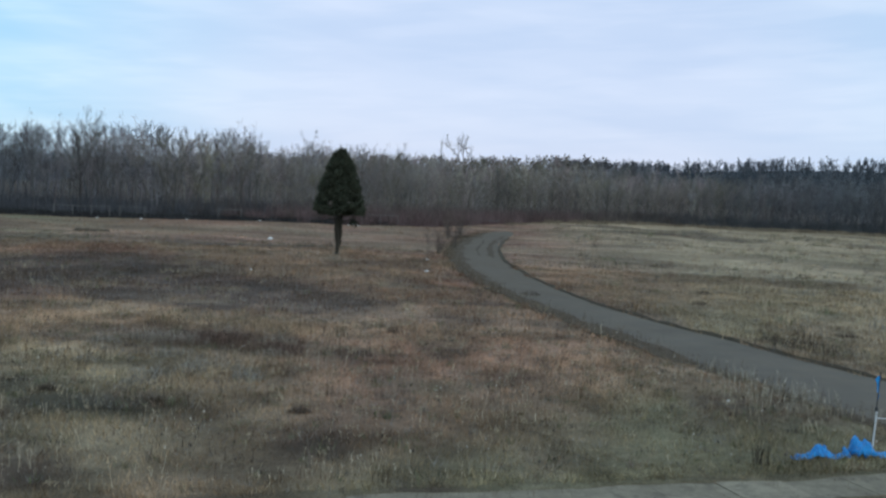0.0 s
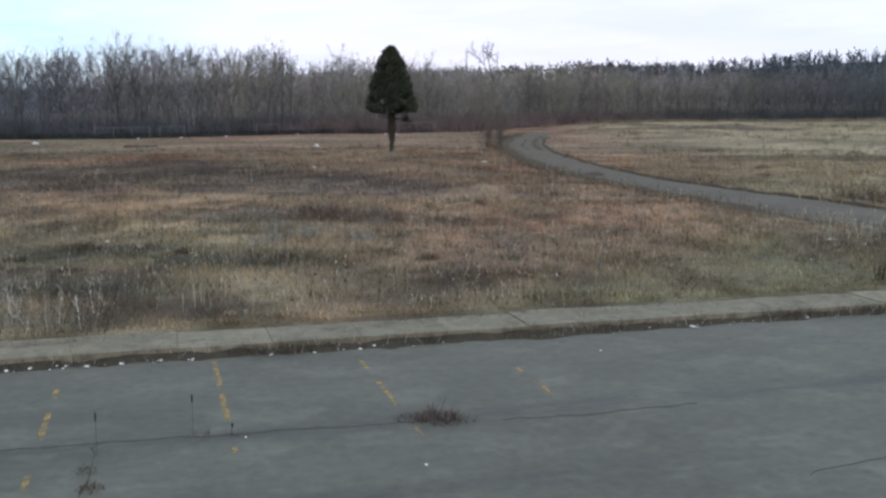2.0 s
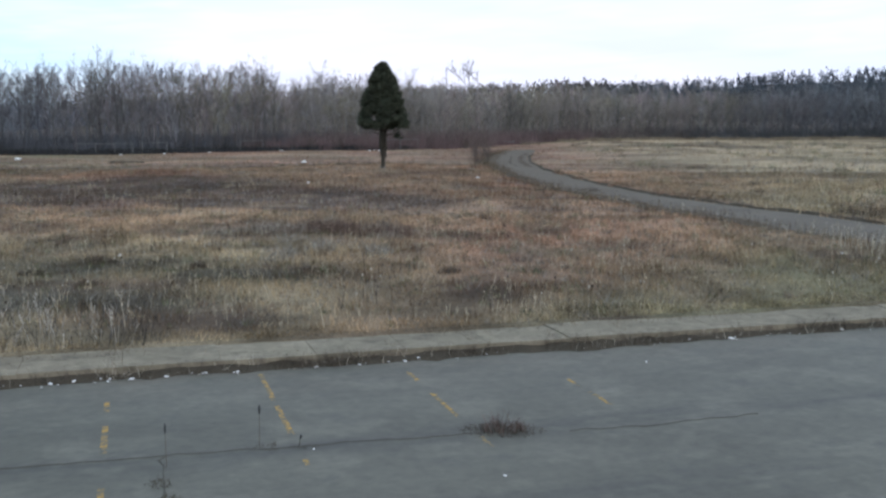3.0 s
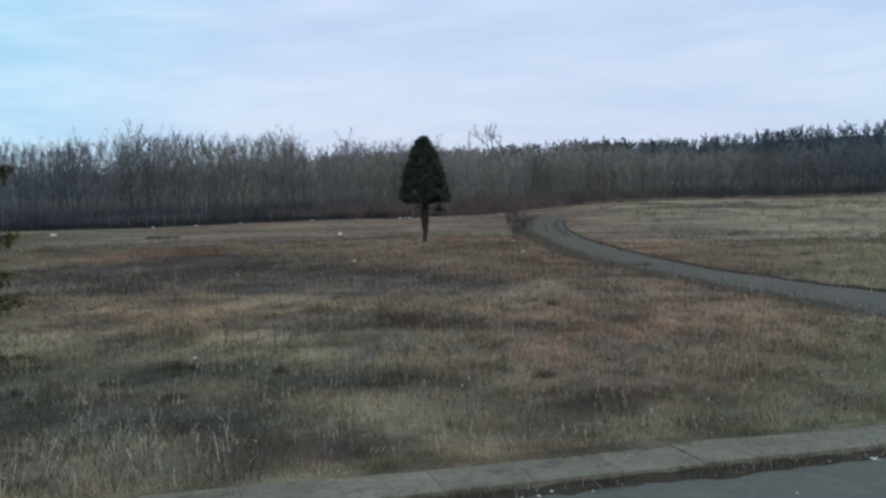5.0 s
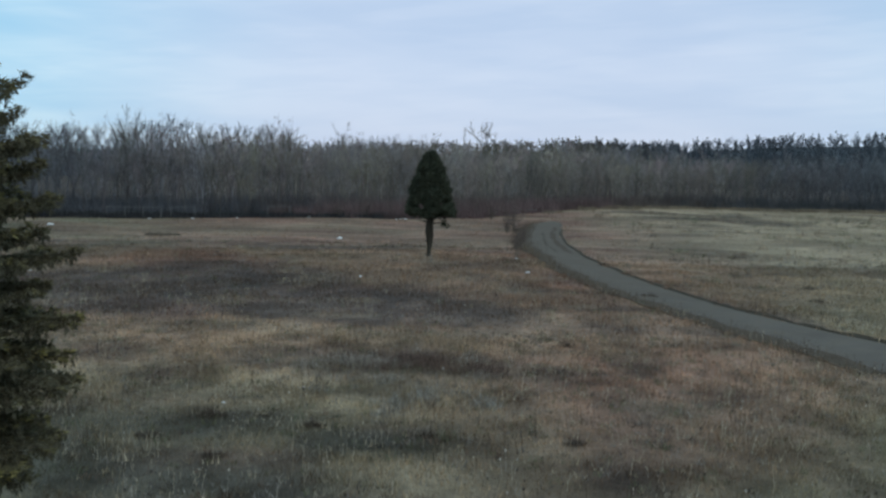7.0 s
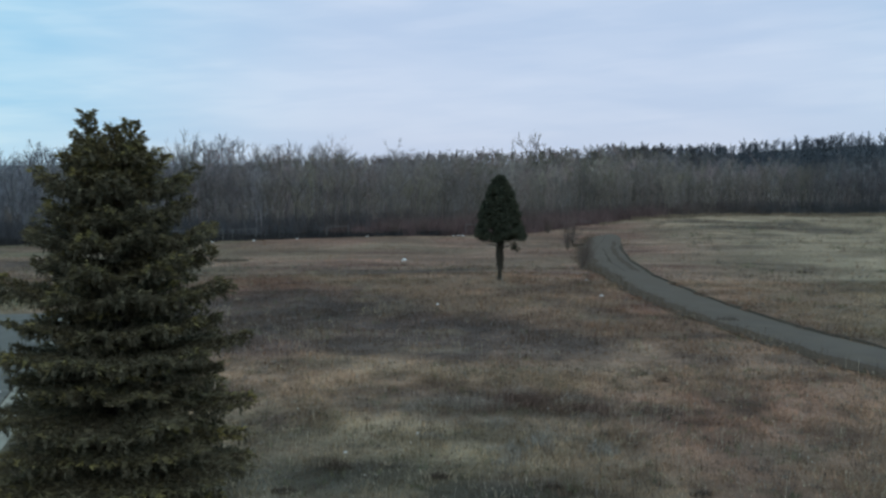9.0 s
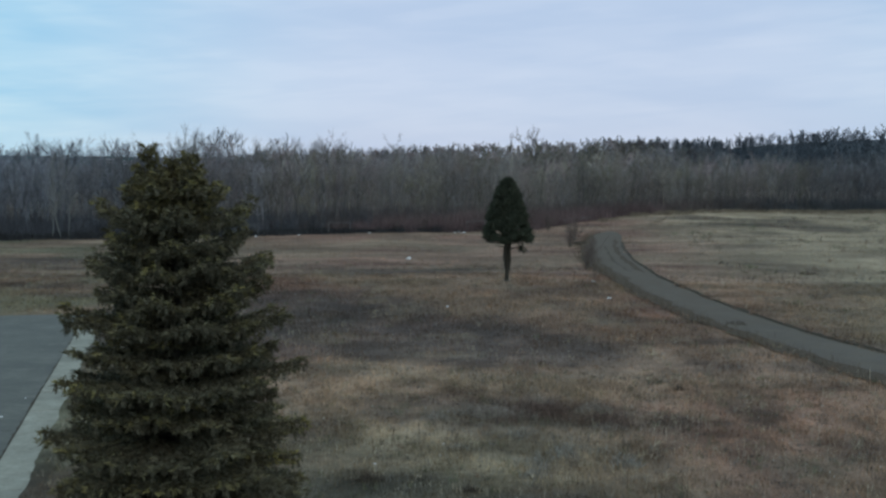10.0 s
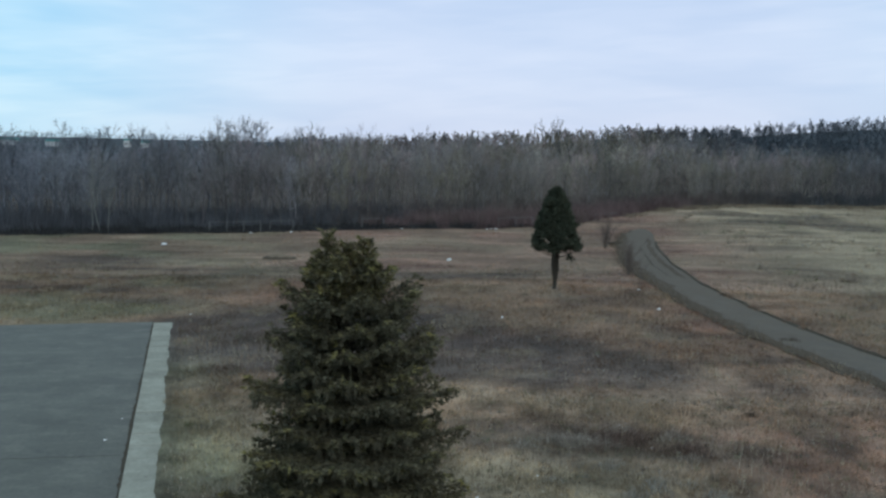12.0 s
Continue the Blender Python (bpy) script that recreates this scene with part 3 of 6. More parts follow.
# ---- pavements: concrete slabs, each heaved a little ----
def pavement(label, u0, v0, u1, v1, along_u, material, step=1.83):
    root = empty("pavement", 0, 0, 0, label, "pavement", kind="structure")
    n = int(round(((u1 - u0) if along_u else (v1 - v0)) / step))
    for i in range(n):
        g = 0.0025
        if along_u:
            a, b = u0 + (u1 - u0) * i / n + g, u0 + (u1 - u0) * (i + 1) / n - g
            q = [(a, v0), (b, v0), (b, v1), (a, v1)]
        else:
            a, b = v0 + (v1 - v0) * i / n + g, v0 + (v1 - v0) * (i + 1) / n - g
            q = [(u0, a), (u1, a), (u1, b), (u0, b)]
        # each slab carries its own small heave and worn, grown-over rim
        jit = rng.normal(0, 0.006, (4, 2))
        q = [(p[0] + d[0] * (not along_u), p[1] + d[1] * along_u) for p, d in zip(q, jit)]
        ob = slab("slab", [lot(*p) for p in q], 0.175, -0.1, material, root, bevel=0.006)
        tilt = rng.normal(0, 0.10, 2)
        c = Vector((*lot(*np.mean(q, 0)), 0.175))
        ob.matrix_local = Matrix.Translation(c + Vector((0, 0, rng.normal(0, 0.008)))) @ pose(0, 0, 0, tilt[0], tilt[1], 0) @ Matrix.Translation(-c)
    return root


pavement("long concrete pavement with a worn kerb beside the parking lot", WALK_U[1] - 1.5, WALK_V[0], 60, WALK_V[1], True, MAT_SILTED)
pavement("straight concrete pavement along the side of the parking lot", WALK_U[0], WALK_V[1] + 0.02, WALK_U[1], LOT_END - 1.6, False, MAT_CONCRETE)

# sod that has crept over the back of the pavements
def sod(a, b, along_u, most, label, base=0.02):
    t = np.arange(a, b, 0.22)
    creep = base + most * vnoise(t, t * 0, 2.1, 41) ** 1.6 + 0.45 * most * vnoise(t, t * 0, 0.55, 42)
    rows = []
    for k, (f, z) in enumerate(((1.0, 0.172), (0.75, 0.20), (0.0, 0.205), (-2.2, 0.10))):
        q = creep * f if k < 2 else t * 0 + f * 0.3
        x, y = lot(t, WALK_V[1] - q) if along_u else lot(WALK_U[1] - q, t)
        rows.append(np.stack([x, y, z + (0.02 * vnoise(t, t * 0 + k, 0.4, 43) if 0 < k < 3 else 0 * t)], 1))
    v = np.concatenate(rows)
    n = len(t)
    i = np.arange(n - 1)
    f = np.concatenate([np.stack([q * n + i, q * n + i + 1, (q + 1) * n + i + 1, (q + 1) * n + i], 1) for q in range(3)])
    ob = put("sod_edge", mesh_from("sod_edge", v, f if along_u else f[:, ::-1], veg(v[:, 0], v[:, 1]) * 0.8, True), MAT_GROUND)
    tagged(ob, label, "sod", kind="stuff")


sod(-15.5, 58, True, 0.30, "dry sod creeping over the back of the pavement")
sod(23, LOT_END - 1.6, False, 0.20, "dry sod along the edge of the side pavement", 0.15)

# gutter dirt along the kerb foot
def gutter(name, a, b, width, along_u):
    n = int((b - a) / 0.1)
    t = np.linspace(a, b, n)
    rows = []
    for k, (off, h) in enumerate(((0.0, 0.07), (0.35, 0.045), (0.8, 0.02), (1.0, 0.002))):
        w = width * off * (0.30 + 0.7 * vnoise(t, t * 0 + 3, 1.6, 11) + 0.75 * vnoise(t, t * 0 + 3, 0.35, 18) ** 2)
        z = h * (0.35 + 1.3 * vnoise(t, t * 0 + k, 0.5, 12)) if k < 3 else t * 0 + 0.001
        p = (t, WALK_V[0] - w) if along_u else (WALK_U[0] - w, t)
        x, y = lot(*p)
        rows.append(np.stack([x, y, z], 1))
    v = np.concatenate(rows)
    i = np.arange(n - 1)
    f = np.concatenate([np.stack([r * n + i, (r + 1) * n + i, (r + 1) * n + i + 1, r * n + i + 1], 1) for r in range(3)])
    if not along_u:
        f = f[:, ::-1]
    ob = put(name, mesh_from(name, v, f, None, True), MAT_DIRT)
    return tagged(ob, "dark dirt and leaf litter gathered along the kerb", "dirt", kind="stuff")


gutter("gutter_dirt", -16, 60, 0.38, True)
gutter("gutter_dirt", 20, LOT_END, 0.17, False)

# ---- the drive ----
ys = np.concatenate([np.linspace(28, 80, 60), np.linspace(81.5, 176, 60)])
cross = np.linspace(0, 1, 9)
vv, ff = [], []
for y in ys:
    l, r = np.interp(y, DRIVE_Y, DRIVE_L), np.interp(y, DRIVE_Y, DRIVE_R)
    l, r = l + 0.9 * (vnoise(y, 0.0, 2.3, 13) - 0.5), r + 0.35 * (vnoise(y, 5.0, 1.7, 14) - 0.5)
    for c in cross:
        x = l + (r - l) * c
        vv.append((x, y, float(ground_z(x, y)) - 0.01 + 0.05 * math.sin(math.pi * c)))
k = len(cross)
for i in range(len(ys) - 1):
    for j in range(k - 1):
        ff.append((i * k + j, i * k + j + 1, (i + 1) * k + j + 1, (i + 1) * k + j))
tagged(put("drive", mesh_from("drive", vv, ff, None, True), MAT_DRIVE), "narrow grey asphalt drive curving away towards the woods", "drive", kind="structure")


def ridge(name, y0, y1, side, width, height, material, label):
    """A low bank of sod along one edge of the drive."""
    t = np.arange(y0, y1, 0.35)
    e = np.interp(t, DRIVE_Y, DRIVE_R if side > 0 else DRIVE_L)
    rows = []
    for k2, (off, h) in enumerate(((-0.12, -0.02), (0.05, 0.8), (0.45, 1.0), (1.0, -0.1))):
        w = side * width * off * (0.7 + 0.6 * vnoise(t, t * 0 + 7, 1.3, 15)) + 0.12 * side * (vnoise(t, t * 0, 0.9, 16) - 0.5)
        x = e + w
        rows.append(np.stack([x, t, ground_z(x, t) + height * h * (0.4 + 1.2 * vnoise(t, t * 0 + k2, 0.8, 17))], 1))
    n = len(t)
    i = np.arange(n - 1)
    f = np.concatenate([np.stack([r * n + i, (r + 1) * n + i, (r + 1) * n + i + 1, r * n + i + 1], 1) for r in range(3)])
    v = np.concatenate(rows)
    return tagged(put(name, mesh_from(name, v, f if side > 0 else f[:, ::-1], veg(v[:, 0], v[:, 1]), True), material), label, "sod bank", kind="structure")


# right bank is coloured dark for the shadow line under the grass edge
ridge("sod_bank", 30, 150, 1, 0.36, 0.12, MAT_DIRT, "crumbling sod bank beside the drive, edge shadow in its dark colour")
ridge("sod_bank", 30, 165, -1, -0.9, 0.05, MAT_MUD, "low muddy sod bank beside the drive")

# the grown-over crown and the muddy wheel tracks at the bend
def drive_strip(name, y0, y1, where, width, height, seed, material, label):
    t = np.arange(y0, y1, 0.5)
    l, r = np.interp(t, DRIVE_Y, DRIVE_L), np.interp(t, DRIVE_Y, DRIVE_R)
    ends = smooth(y0, y0 + 8, t) * (1 - smooth(y1 - 8, y1, t))
    rows = []
    for off, h in ((-width, 0.0), (0.0, height), (width, 0.0)):
        x = l + (r - l) * where + off * ends * (0.25 + 1.2 * vnoise(t, t * 0, 2.2, seed)) + 0.35 * (vnoise(t, t * 0, 3.1, seed + 2) - 0.5)
        rows.append(np.stack([x, t, ground_z(x, t) + 0.040 + h * (0.3 + vnoise(t, t * 0, 0.9, seed + 1))], 1))
    n = len(t)
    i = np.arange(n - 1)
    f = np.concatenate([np.stack([q * n + i, (q + 1) * n + i, (q + 1) * n + i + 1, q * n + i + 1], 1) for q in range(2)])
    tagged(put(name, mesh_from(name, np.concatenate(rows), f, None, True), material), label, "drive strip", kind="structure")


drive_strip("grass_strip", 102, 144, 0.60, 0.14, 0.03, 19, MAT_DIRT, "dark grown-over strip between the wheel tracks of the drive")
drive_strip("dirt_track", 78, 160, 0.16, 0.9, 0.004, 61, MAT_MUD, "brown muddy wheel track along the soft edge of the drive")
drive_strip("dirt_track", 40, 98, 0.10, 1.0, 0.004, 64, MAT_MUD, "brown muddy wheel track along the soft edge of the drive")
drive_strip("dirt_track", 100, 158, 0.82, 0.35, 0.004, 67, MAT_MUD, "brown muddy wheel track on the drive")

# ---- blades of grass ----
def blades(x, y, h, w, lean, tint, lift=0.0):
    """One bent blade (a thin triangle) for each place."""
    n = len(x)
    z = ground_z(x, y) - 0.02 + lift
    a = rng.random(n) * math.tau
    b = rng.random(n) * math.tau
    dx, dy = np.cos(a) * w / 2, np.sin(a) * w / 2
    lx, ly = np.cos(b) * h * lean, np.sin(b) * h * lean
    v = np.empty((n, 3, 3))
    v[:, 0] = np.stack([x - dx, y - dy, z], 1)
    v[:, 1] = np.stack([x + dx, y + dy, z], 1)
    v[:, 2] = np.stack([x + lx, y + ly, z + h], 1)
    col = np.repeat((veg(x, y) * tint)[:, None, :], 3, 1)
    return v.reshape(-1, 3), col.reshape(-1, 3)


def tri_stuff(name, chunks, material, label, category):
    v, c = np.concatenate([q[0] for q in chunks]), np.concatenate([q[1] for q in chunks])
    f = np.arange(len(v)).reshape(-1, 3)
    return tagged(put(name, mesh_from(name, v, f, c), material), label, category, kind="stuff")


def scatter(n, y0, y1, left, right):
    """Places in the wedge of field between two depths."""
    y = np.sqrt(rng.random(n) * (y1 * y1 - y0 * y0) + y0 * y0)
    x = rng.uniform(left[0] + left[1] * y, right[0] + right[1] * y)
    fray = 0.35 - 0.9 * vnoise(x, y, 1.1, 35)
    keep = ~on_lot(x, y, 0.06 - 0.45 * vnoise(x, y, 0.9, 36) ** 2) & ~on_drive(x, y, fray) & (y < front_y(x) + 2)
    return x[keep], y[keep]


def field(name, n, y0, y1, height, width, label):
    x, y = scatter(n, y0, y1, (-20, -0.62), (4, 0.55))
    patch = 0.25 + 0.9 * vnoise(x, y * 0.8, 2.3, 20) ** 1.5 + 0.9 * vnoise(x, y, 0.7, 21) ** 2
    h = height * patch * rng.uniform(0.5, 1.5, len(x))
    tint = (rng.uniform(0.8, 1.3, len(x)) * (0.7 + 0.6 * vnoise(x, y * 0.8, 1.6, 22)))[:, None] * np.array((1.06, 1.0, 0.92))
    return tri_stuff(name, [blades(x, y, h, width * rng.uniform(0.6, 1.4, len(x)), 0.55, tint)], MAT_GRASS, label, "grass")


field("dry_grass", 210000, 20, 48, 0.17, 0.022, "short matted dry grass, tan and dull green")
field("dry_grass", 170000, 48, 95, 0.20, 0.045, "dry brown and reddish field grass")
field("dry_grass", 150000, 95, 270, 0.19, 0.07, "pale dry grass towards the woods")


# dead weed stalks: upright stems with a few side shoots
def stalks(name, x, y, h, label, pale, wide=0.008, tilt=0.13):
    n = len(x)
    z = ground_z(x, y) - 0.02
    chunks = []
    lean = rng.normal(0, tilt, (n, 2))
    w = wide * (0.7 + 0.7 * rng.random(n))
    a = rng.random(n) * math.tau
    tone = (np.array(pale) * rng.uniform(0.45, 1.05, (n, 1)))
    base = np.stack([x, y, z], 1)
    tip = base + np.stack([lean[:, 0] * h, lean[:, 1] * h, h], 1)
    off = np.stack([np.cos(a) * w, np.sin(a) * w, 0 * a], 1)
    v = np.stack([base - off, base + off, tip], 1).reshape(-1, 3)
    chunks.append((v, np.repeat(tone, 3, 0)))
    for s in range(6):
        f = rng.uniform(0.45, 0.95, n)[:, None]
        p = base + (tip - base) * f
        b = rng.random(n) * math.tau
        l = (h * rng.uniform(0.08, 0.24, n))[:, None]
        q = p + np.stack([np.cos(b), np.sin(b), 0.9 + 0 * b], 1) * l
        o = np.stack([-np.sin(b), np.cos(b), 0 * b], 1) * 0.007
        chunks.append((np.stack([p - o, p + o, q], 1).reshape(-1, 3), np.repeat(tone * 0.9, 3, 0)))
    return tri_stuff(name, chunks, MAT_GRASS, label, "weeds")


x, y = scatter(32000, 21, 60, (-20, -0.62), (4, 0.55))
keep = rng.random(len(x)) < (0.12 + smooth(0.35, 0.75, vnoise(x, y, 3.0, 23))) * smooth(0.2, 0.7, vnoise(x, y, 0.9, 26)) * (1.2 - 1.08 * smooth(24, 44, y))
stalks("dead_weeds", x[keep], y[keep], 0.16 + 0.56 * rng.random(keep.sum()) ** 2.2, "thin pale dead weed stalks standing in the grass", (.62, .53, .38), 0.0052)
x, y = scatter(13000, 22, 100, (-20, -0.62), (4, 0.55))
keep = rng.random(len(x)) < smooth(0.5, 0.8, vnoise(x, y, 4.0, 24))
stalks("dead_weeds", x[keep], y[keep], rng.uniform(0.35, 0.8, keep.sum()), "dark brown dead weed stalks standing in the grass", (.10, .07, .05), 0.011)

# pale twiggy stems beside the pavement
uu, vv2 = rng.uniform(-11, -4.6, 170), 21.4 + rng.random(170) ** 1.4 * 4.4
x, y = lot(uu, vv2)
stalks("dead_weeds", x, y, rng.uniform(0.25, 0.95, 170), "whitish twiggy dead stems beside the pavement", (.56, .51, .43), 0.0065, 0.3)
uu, vv2 = rng.uniform(-10, -4.0, 420), 21.3 + rng.random(420) ** 1.2 * 5.0
x, y = lot(uu, vv2)
stalks("dead_weeds", x, y, rng.uniform(0.15, 0.5, 420), "dark twiggy weeds beside the pavement", (.085, .075, .068), 0.009, 0.3)

# rank grass on the verge behind the pavement
uu = rng.uniform(-15, 50, 24000)
vv2 = WALK_V[1] - 0.28 * vnoise(uu, uu * 0, 2.1, 41) ** 1.6 + rng.random(24000) ** 1.3 * 1.5
x, y = lot(uu, vv2)
keep = ~on_drive(x, y, 0.0)
x, y = x[keep], y[keep]
tint = (rng.uniform(0.5, 1.45, len(x)) * (0.6 + 0.8 * vnoise(x, y, 0.7, 44)))[:, None] * np.array((1.05, 1.0, 0.92))
tri_stuff("verge_grass", [blades(x, y, rng.uniform(0.05, 0.30, len(x)) * (0.15 + 1.25 * vnoise(x, y, 0.8, 45) ** 1.8), 0.02 + 0 * x, 0.5, tint, 0.06)], MAT_GRASS, "rank dry grass on the verge behind the pavement", "grass")

# small clumps of mixed weeds that mottle the near field
def clumps(name, n, y0, y1, per, size, label, left=(-20, -0.62), right=(4, 0.55)):
    x, y = scatter(n, y0, y1, left, right)
    n = len(x)
    tones = np.array(((.36, .30, .20), (.085, .072, .062), (.12, .13, .07), (.17, .115, .08), (.20, .185, .16)))[rng.integers(0, 5, n)] * rng.uniform(0.7, 1.3, (n, 1))
    s = size * rng.uniform(0.4, 1.3, n)
    px, py = np.repeat(x, per) + rng.normal(0, 0.45, n * per) * np.repeat(s, per), np.repeat(y, per) + rng.normal(0, 0.45, n * per) * np.repeat(s, per)
    h = np.repeat(s, per) * rng.uniform(0.4, 1.2, n * per)
    z = ground_z(px, py) - 0.02
    p = np.stack([px, py, z], 1)
    tip = p + np.stack([rng.normal(0, 0.45, n * per) * h, rng.normal(0, 0.45, n * per) * h, h], 1)
    a = rng.random(n * per) * math.tau
    off = np.stack([np.cos(a), np.sin(a), 0 * a], 1) * (0.006 + 0.014 * np.repeat(s, per))[:, None]
    tri_stuff(name, [(np.stack([p - off, p + off, tip], 1).reshape(-1, 3), np.repeat(np.repeat(tones, per, 0), 3, 0))], MAT_GRASS, label, "weeds")


clumps("weed_clumps", 6500, 21, 50, 13, 0.26, "small clumps of straw, grey and green weeds in the field")
clumps("weed_clumps", 3500, 50, 110, 11, 0.42, "scattered clumps of dead weeds in the field")
clumps("weed_clumps", 420, 52, 230, 22, 0.9, "dark tussocks in the straw field past the drive", (8, 0.05), (4, 0.5))

# weeds leaning in over the soft edge of the drive
yy = rng.uniform(30, 168, 4200)
xx = np.interp(yy, DRIVE_Y, DRIVE_L) + rng.normal(0.05, 0.65, 4200)
stalks("drive_weeds", xx, yy, rng.uniform(0.15, 0.6, 4200), "brown weeds along the soft edge of the drive", (.20, .15, .10))

yy = rng.uniform(32.5, 40, 230)
xx = np.interp(yy, DRIVE_Y, DRIVE_L) - 0.3 - np.abs(rng.normal(0, 1.1, 230))
stalks("drive_weeds", xx, yy, 0.25 + 0.85 * rng.random(230) ** 2, "thin pale dead stalks standing beside the drive", (.52, .46, .35), 0.0075)
stalks("drive_weeds", 17.3 + rng.normal(0, 0.9, 420), 49.4 + rng.normal(0, 2.2, 420), rng.uniform(0.2, 0.6, 420), "dark brown dead weeds on the bank of the drive", (.105, .080, .055), 0.012, 0.3)
stalks("drive_weeds", 8.2 + rng.normal(0, 0.10, 26), 26.5 + rng.normal(0, 0.1, 26), rng.uniform(0.3, 0.85, 26), "dark upright dead weed behind the pavement", (.075, .060, .045), 0.012)

# weeds along the kerb foot and between slabs
uu = rng.uniform(-15, 45, 26000)
vv2 = WALK_V[0] - rng.random(26000) ** 1.6 * 0.5 + 0.02
keep = rng.random(26000) < 0.10 + smooth(0.42, 0.8, vnoise(uu, uu * 0, 1.3, 25)) * smooth(0.3, 0.7, vnoise(uu, uu * 0, 0.35, 28))
uu, vv2 = uu[keep], vv2[keep]
n = len(uu)
h = 0.04 + 0.32 * rng.random(n) ** 2.2
p = np.stack([*lot(uu, vv2), np.full(n, 0.02)], 1)
a = rng.random(n) * math.tau
off = np.stack([np.cos(a), np.sin(a), 0 * a], 1) * 0.006
d = np.stack([rng.normal(0, 0.4, n) * h, rng.normal(0, 0.4, n) * h, h], 1)
tone = np.where(rng.random((n, 1)) < 0.12, np.array((.42, .37, .29)), np.array((.085, .070, .052)) * rng.uniform(0.5, 1.6, (n, 1)))
tri_stuff("kerb_weeds", [(np.stack([p - off, p + off, p + d], 1).reshape(-1, 3), np.repeat(tone, 3, 0))], MAT_GRASS, "withered weeds growing in the gutter along the kerb", "weeds")


# withered weeds straggling over the pavement from its back edge and its joints
uu = np.concatenate([rng.uniform(-15, 45, 5200), WALK_U[1] - 1.5 + 1.827 * rng.integers(0, 34, 900) + rng.normal(0, 0.05, 900)])
vv2 = np.concatenate([WALK_V[1] - rng.random(5200) ** 2.4 * 0.75, WALK_V[0] + rng.random(900) * 1.4])
keep = rng.random(len(uu)) < 0.08 + smooth(0.45, 0.8, vnoise(uu, vv2, 1.4, 58))
uu, vv2 = uu[keep], vv2[keep]
n = len(uu)
h = 0.03 + 0.22 * rng.random(n) ** 2.2
p = np.stack([*lot(uu, vv2), np.full(n, 0.168)], 1)
a = rng.random(n) * math.tau
off = np.stack([np.cos(a), np.sin(a), 0 * a], 1) * 0.006
d = np.stack([rng.normal(0, 0.6, n) * h, rng.normal(0, 0.6, n) * h, h], 1)
tone = np.where(rng.random((n, 1)) < 0.3, np.array((.30, .24, .17)), np.array((.11, .085, .06)) * rng.uniform(0.6, 1.5, (n, 1)))
tri_stuff("pavement_weeds", [(np.stack([p - off, p + off, p + d], 1).reshape(-1, 3), np.repeat(tone, 3, 0))], MAT_GRASS, "withered weeds straggling over the back of the pavement", "weeds")


# ---- brambles and tufts ----
def tuft(name, x, y, z, radius, height, count, tone, label, category, squash=0.6, group=""):
    """A ragged clump of twigs."""
    a, r = rng.random(count) * math.tau, np.sqrt(rng.random(count)) * radius
    px, py = r * np.cos(a), r * np.sin(a) * squash
    h = height * rng.uniform(0.4, 1.0, count) * (1.15 - 0.85 * r / radius)
    lean = rng.normal(0, 0.35, (count, 2))
    p = np.stack([px, py, np.full(count, -0.02)], 1)
    tip = p + np.stack([lean[:, 0] * h, lean[:, 1] * h, h], 1)
    b = rng.random(count) * math.tau
    off = np.stack([np.cos(b), np.sin(b), 0 * b], 1) * min(0.010, 0.004 + 0.006 * height)
    v = np.stack([p - off, p + off, tip], 1).reshape(-1, 3)
    m = p + (tip - p) * 0.55
    q = m + np.stack([rng.normal(0, 0.4, count) * h, rng.normal(0, 0.4, count) * h, 0.35 * h], 1)
    v = np.concatenate([v, np.stack([m - off * 0.8, m + off * 0.8, q], 1).reshape(-1, 3)])
    c = np.array(tone) * rng.uniform(0.5, 1.5, (count, 1))
    me = mesh_from(name, v, np.arange(len(v)).reshape(-1, 3), np.concatenate([np.repeat(c, 3, 0)] * 2))
    ob = put(name, me, MAT_GRASS)
    ob.matrix_world = pose(x, y, z)
    return tagged(ob, label, category, group, "stuff")


def gz1(x, y):
    return float(ground_z(x, y))


for i in range(30):
    x, y = -9.0 + rng.normal(0, 1.7), 40.2 + rng.normal(0, 1.2)
    tuft("bramble", x, y, gz1(x, y), 0.8, rng.uniform(0.6, 1.0), 170, (.155, .108, .084) if i % 3 else (.30, .26, .21), "tangled grey-brown bramble in the dry grass", "bramble", group="bramble patch")
for i in range(16):
    x, y = -9.0 + rng.normal(0, 1.5), 34.2 + rng.normal(0, 1.3)
    tuft("bramble", x, y, gz1(x, y), 0.6, rng.uniform(0.4, 0.75), 110, (.27, .25, .21), "thin grey dead weeds in the dry grass", "bramble", group="bramble patch")
for x, y, r, h in ((-4.6, 28.8, 0.38, 0.4), (-9.0, 29.4, 0.3, 0.3), (4.9, 68.0, 0.8, 0.5), (18.6, 75.8, 0.7, 0.6), (33.7, 97.5, 1.0, 0.8), (16.4, 67.6, 0.7, 0.5), (21.0, 104.0, 1.2, 0.8), (4.98, 89.9, 0.6, 0.5), (-22, 33, 0.4, 0.4), (-3, 46, .5, .5), (24.0, 70.6, 1.1, .5), (21.5, 54.9, .9, .5), (26.5, 70.2, .9, .4), (19.8, 45.2, .6, .4), (16, 50.5, 1.1, .6), (-19.5, 27.0, .5, .4), (-17.2, 28.4, .45, .4), (-14.8, 26.6, .5, .35), (-16, 31.0, .5, .45), (-12.6, 30.2, .4, .4)):
    tuft("weed_tuft", x, y, gz1(x, y), r, h, 240, (.080, .062, .048), "dark brown tuft of dead weeds in the field", "weeds", group="weed tufts")
tuft("weed_tuft", -3.69, 14.05, 0.0, 0.36, 0.50, 110, (.13, .09, .075), "thin reddish twigs standing in an asphalt crack", "weeds", 0.6, "asphalt weeds")
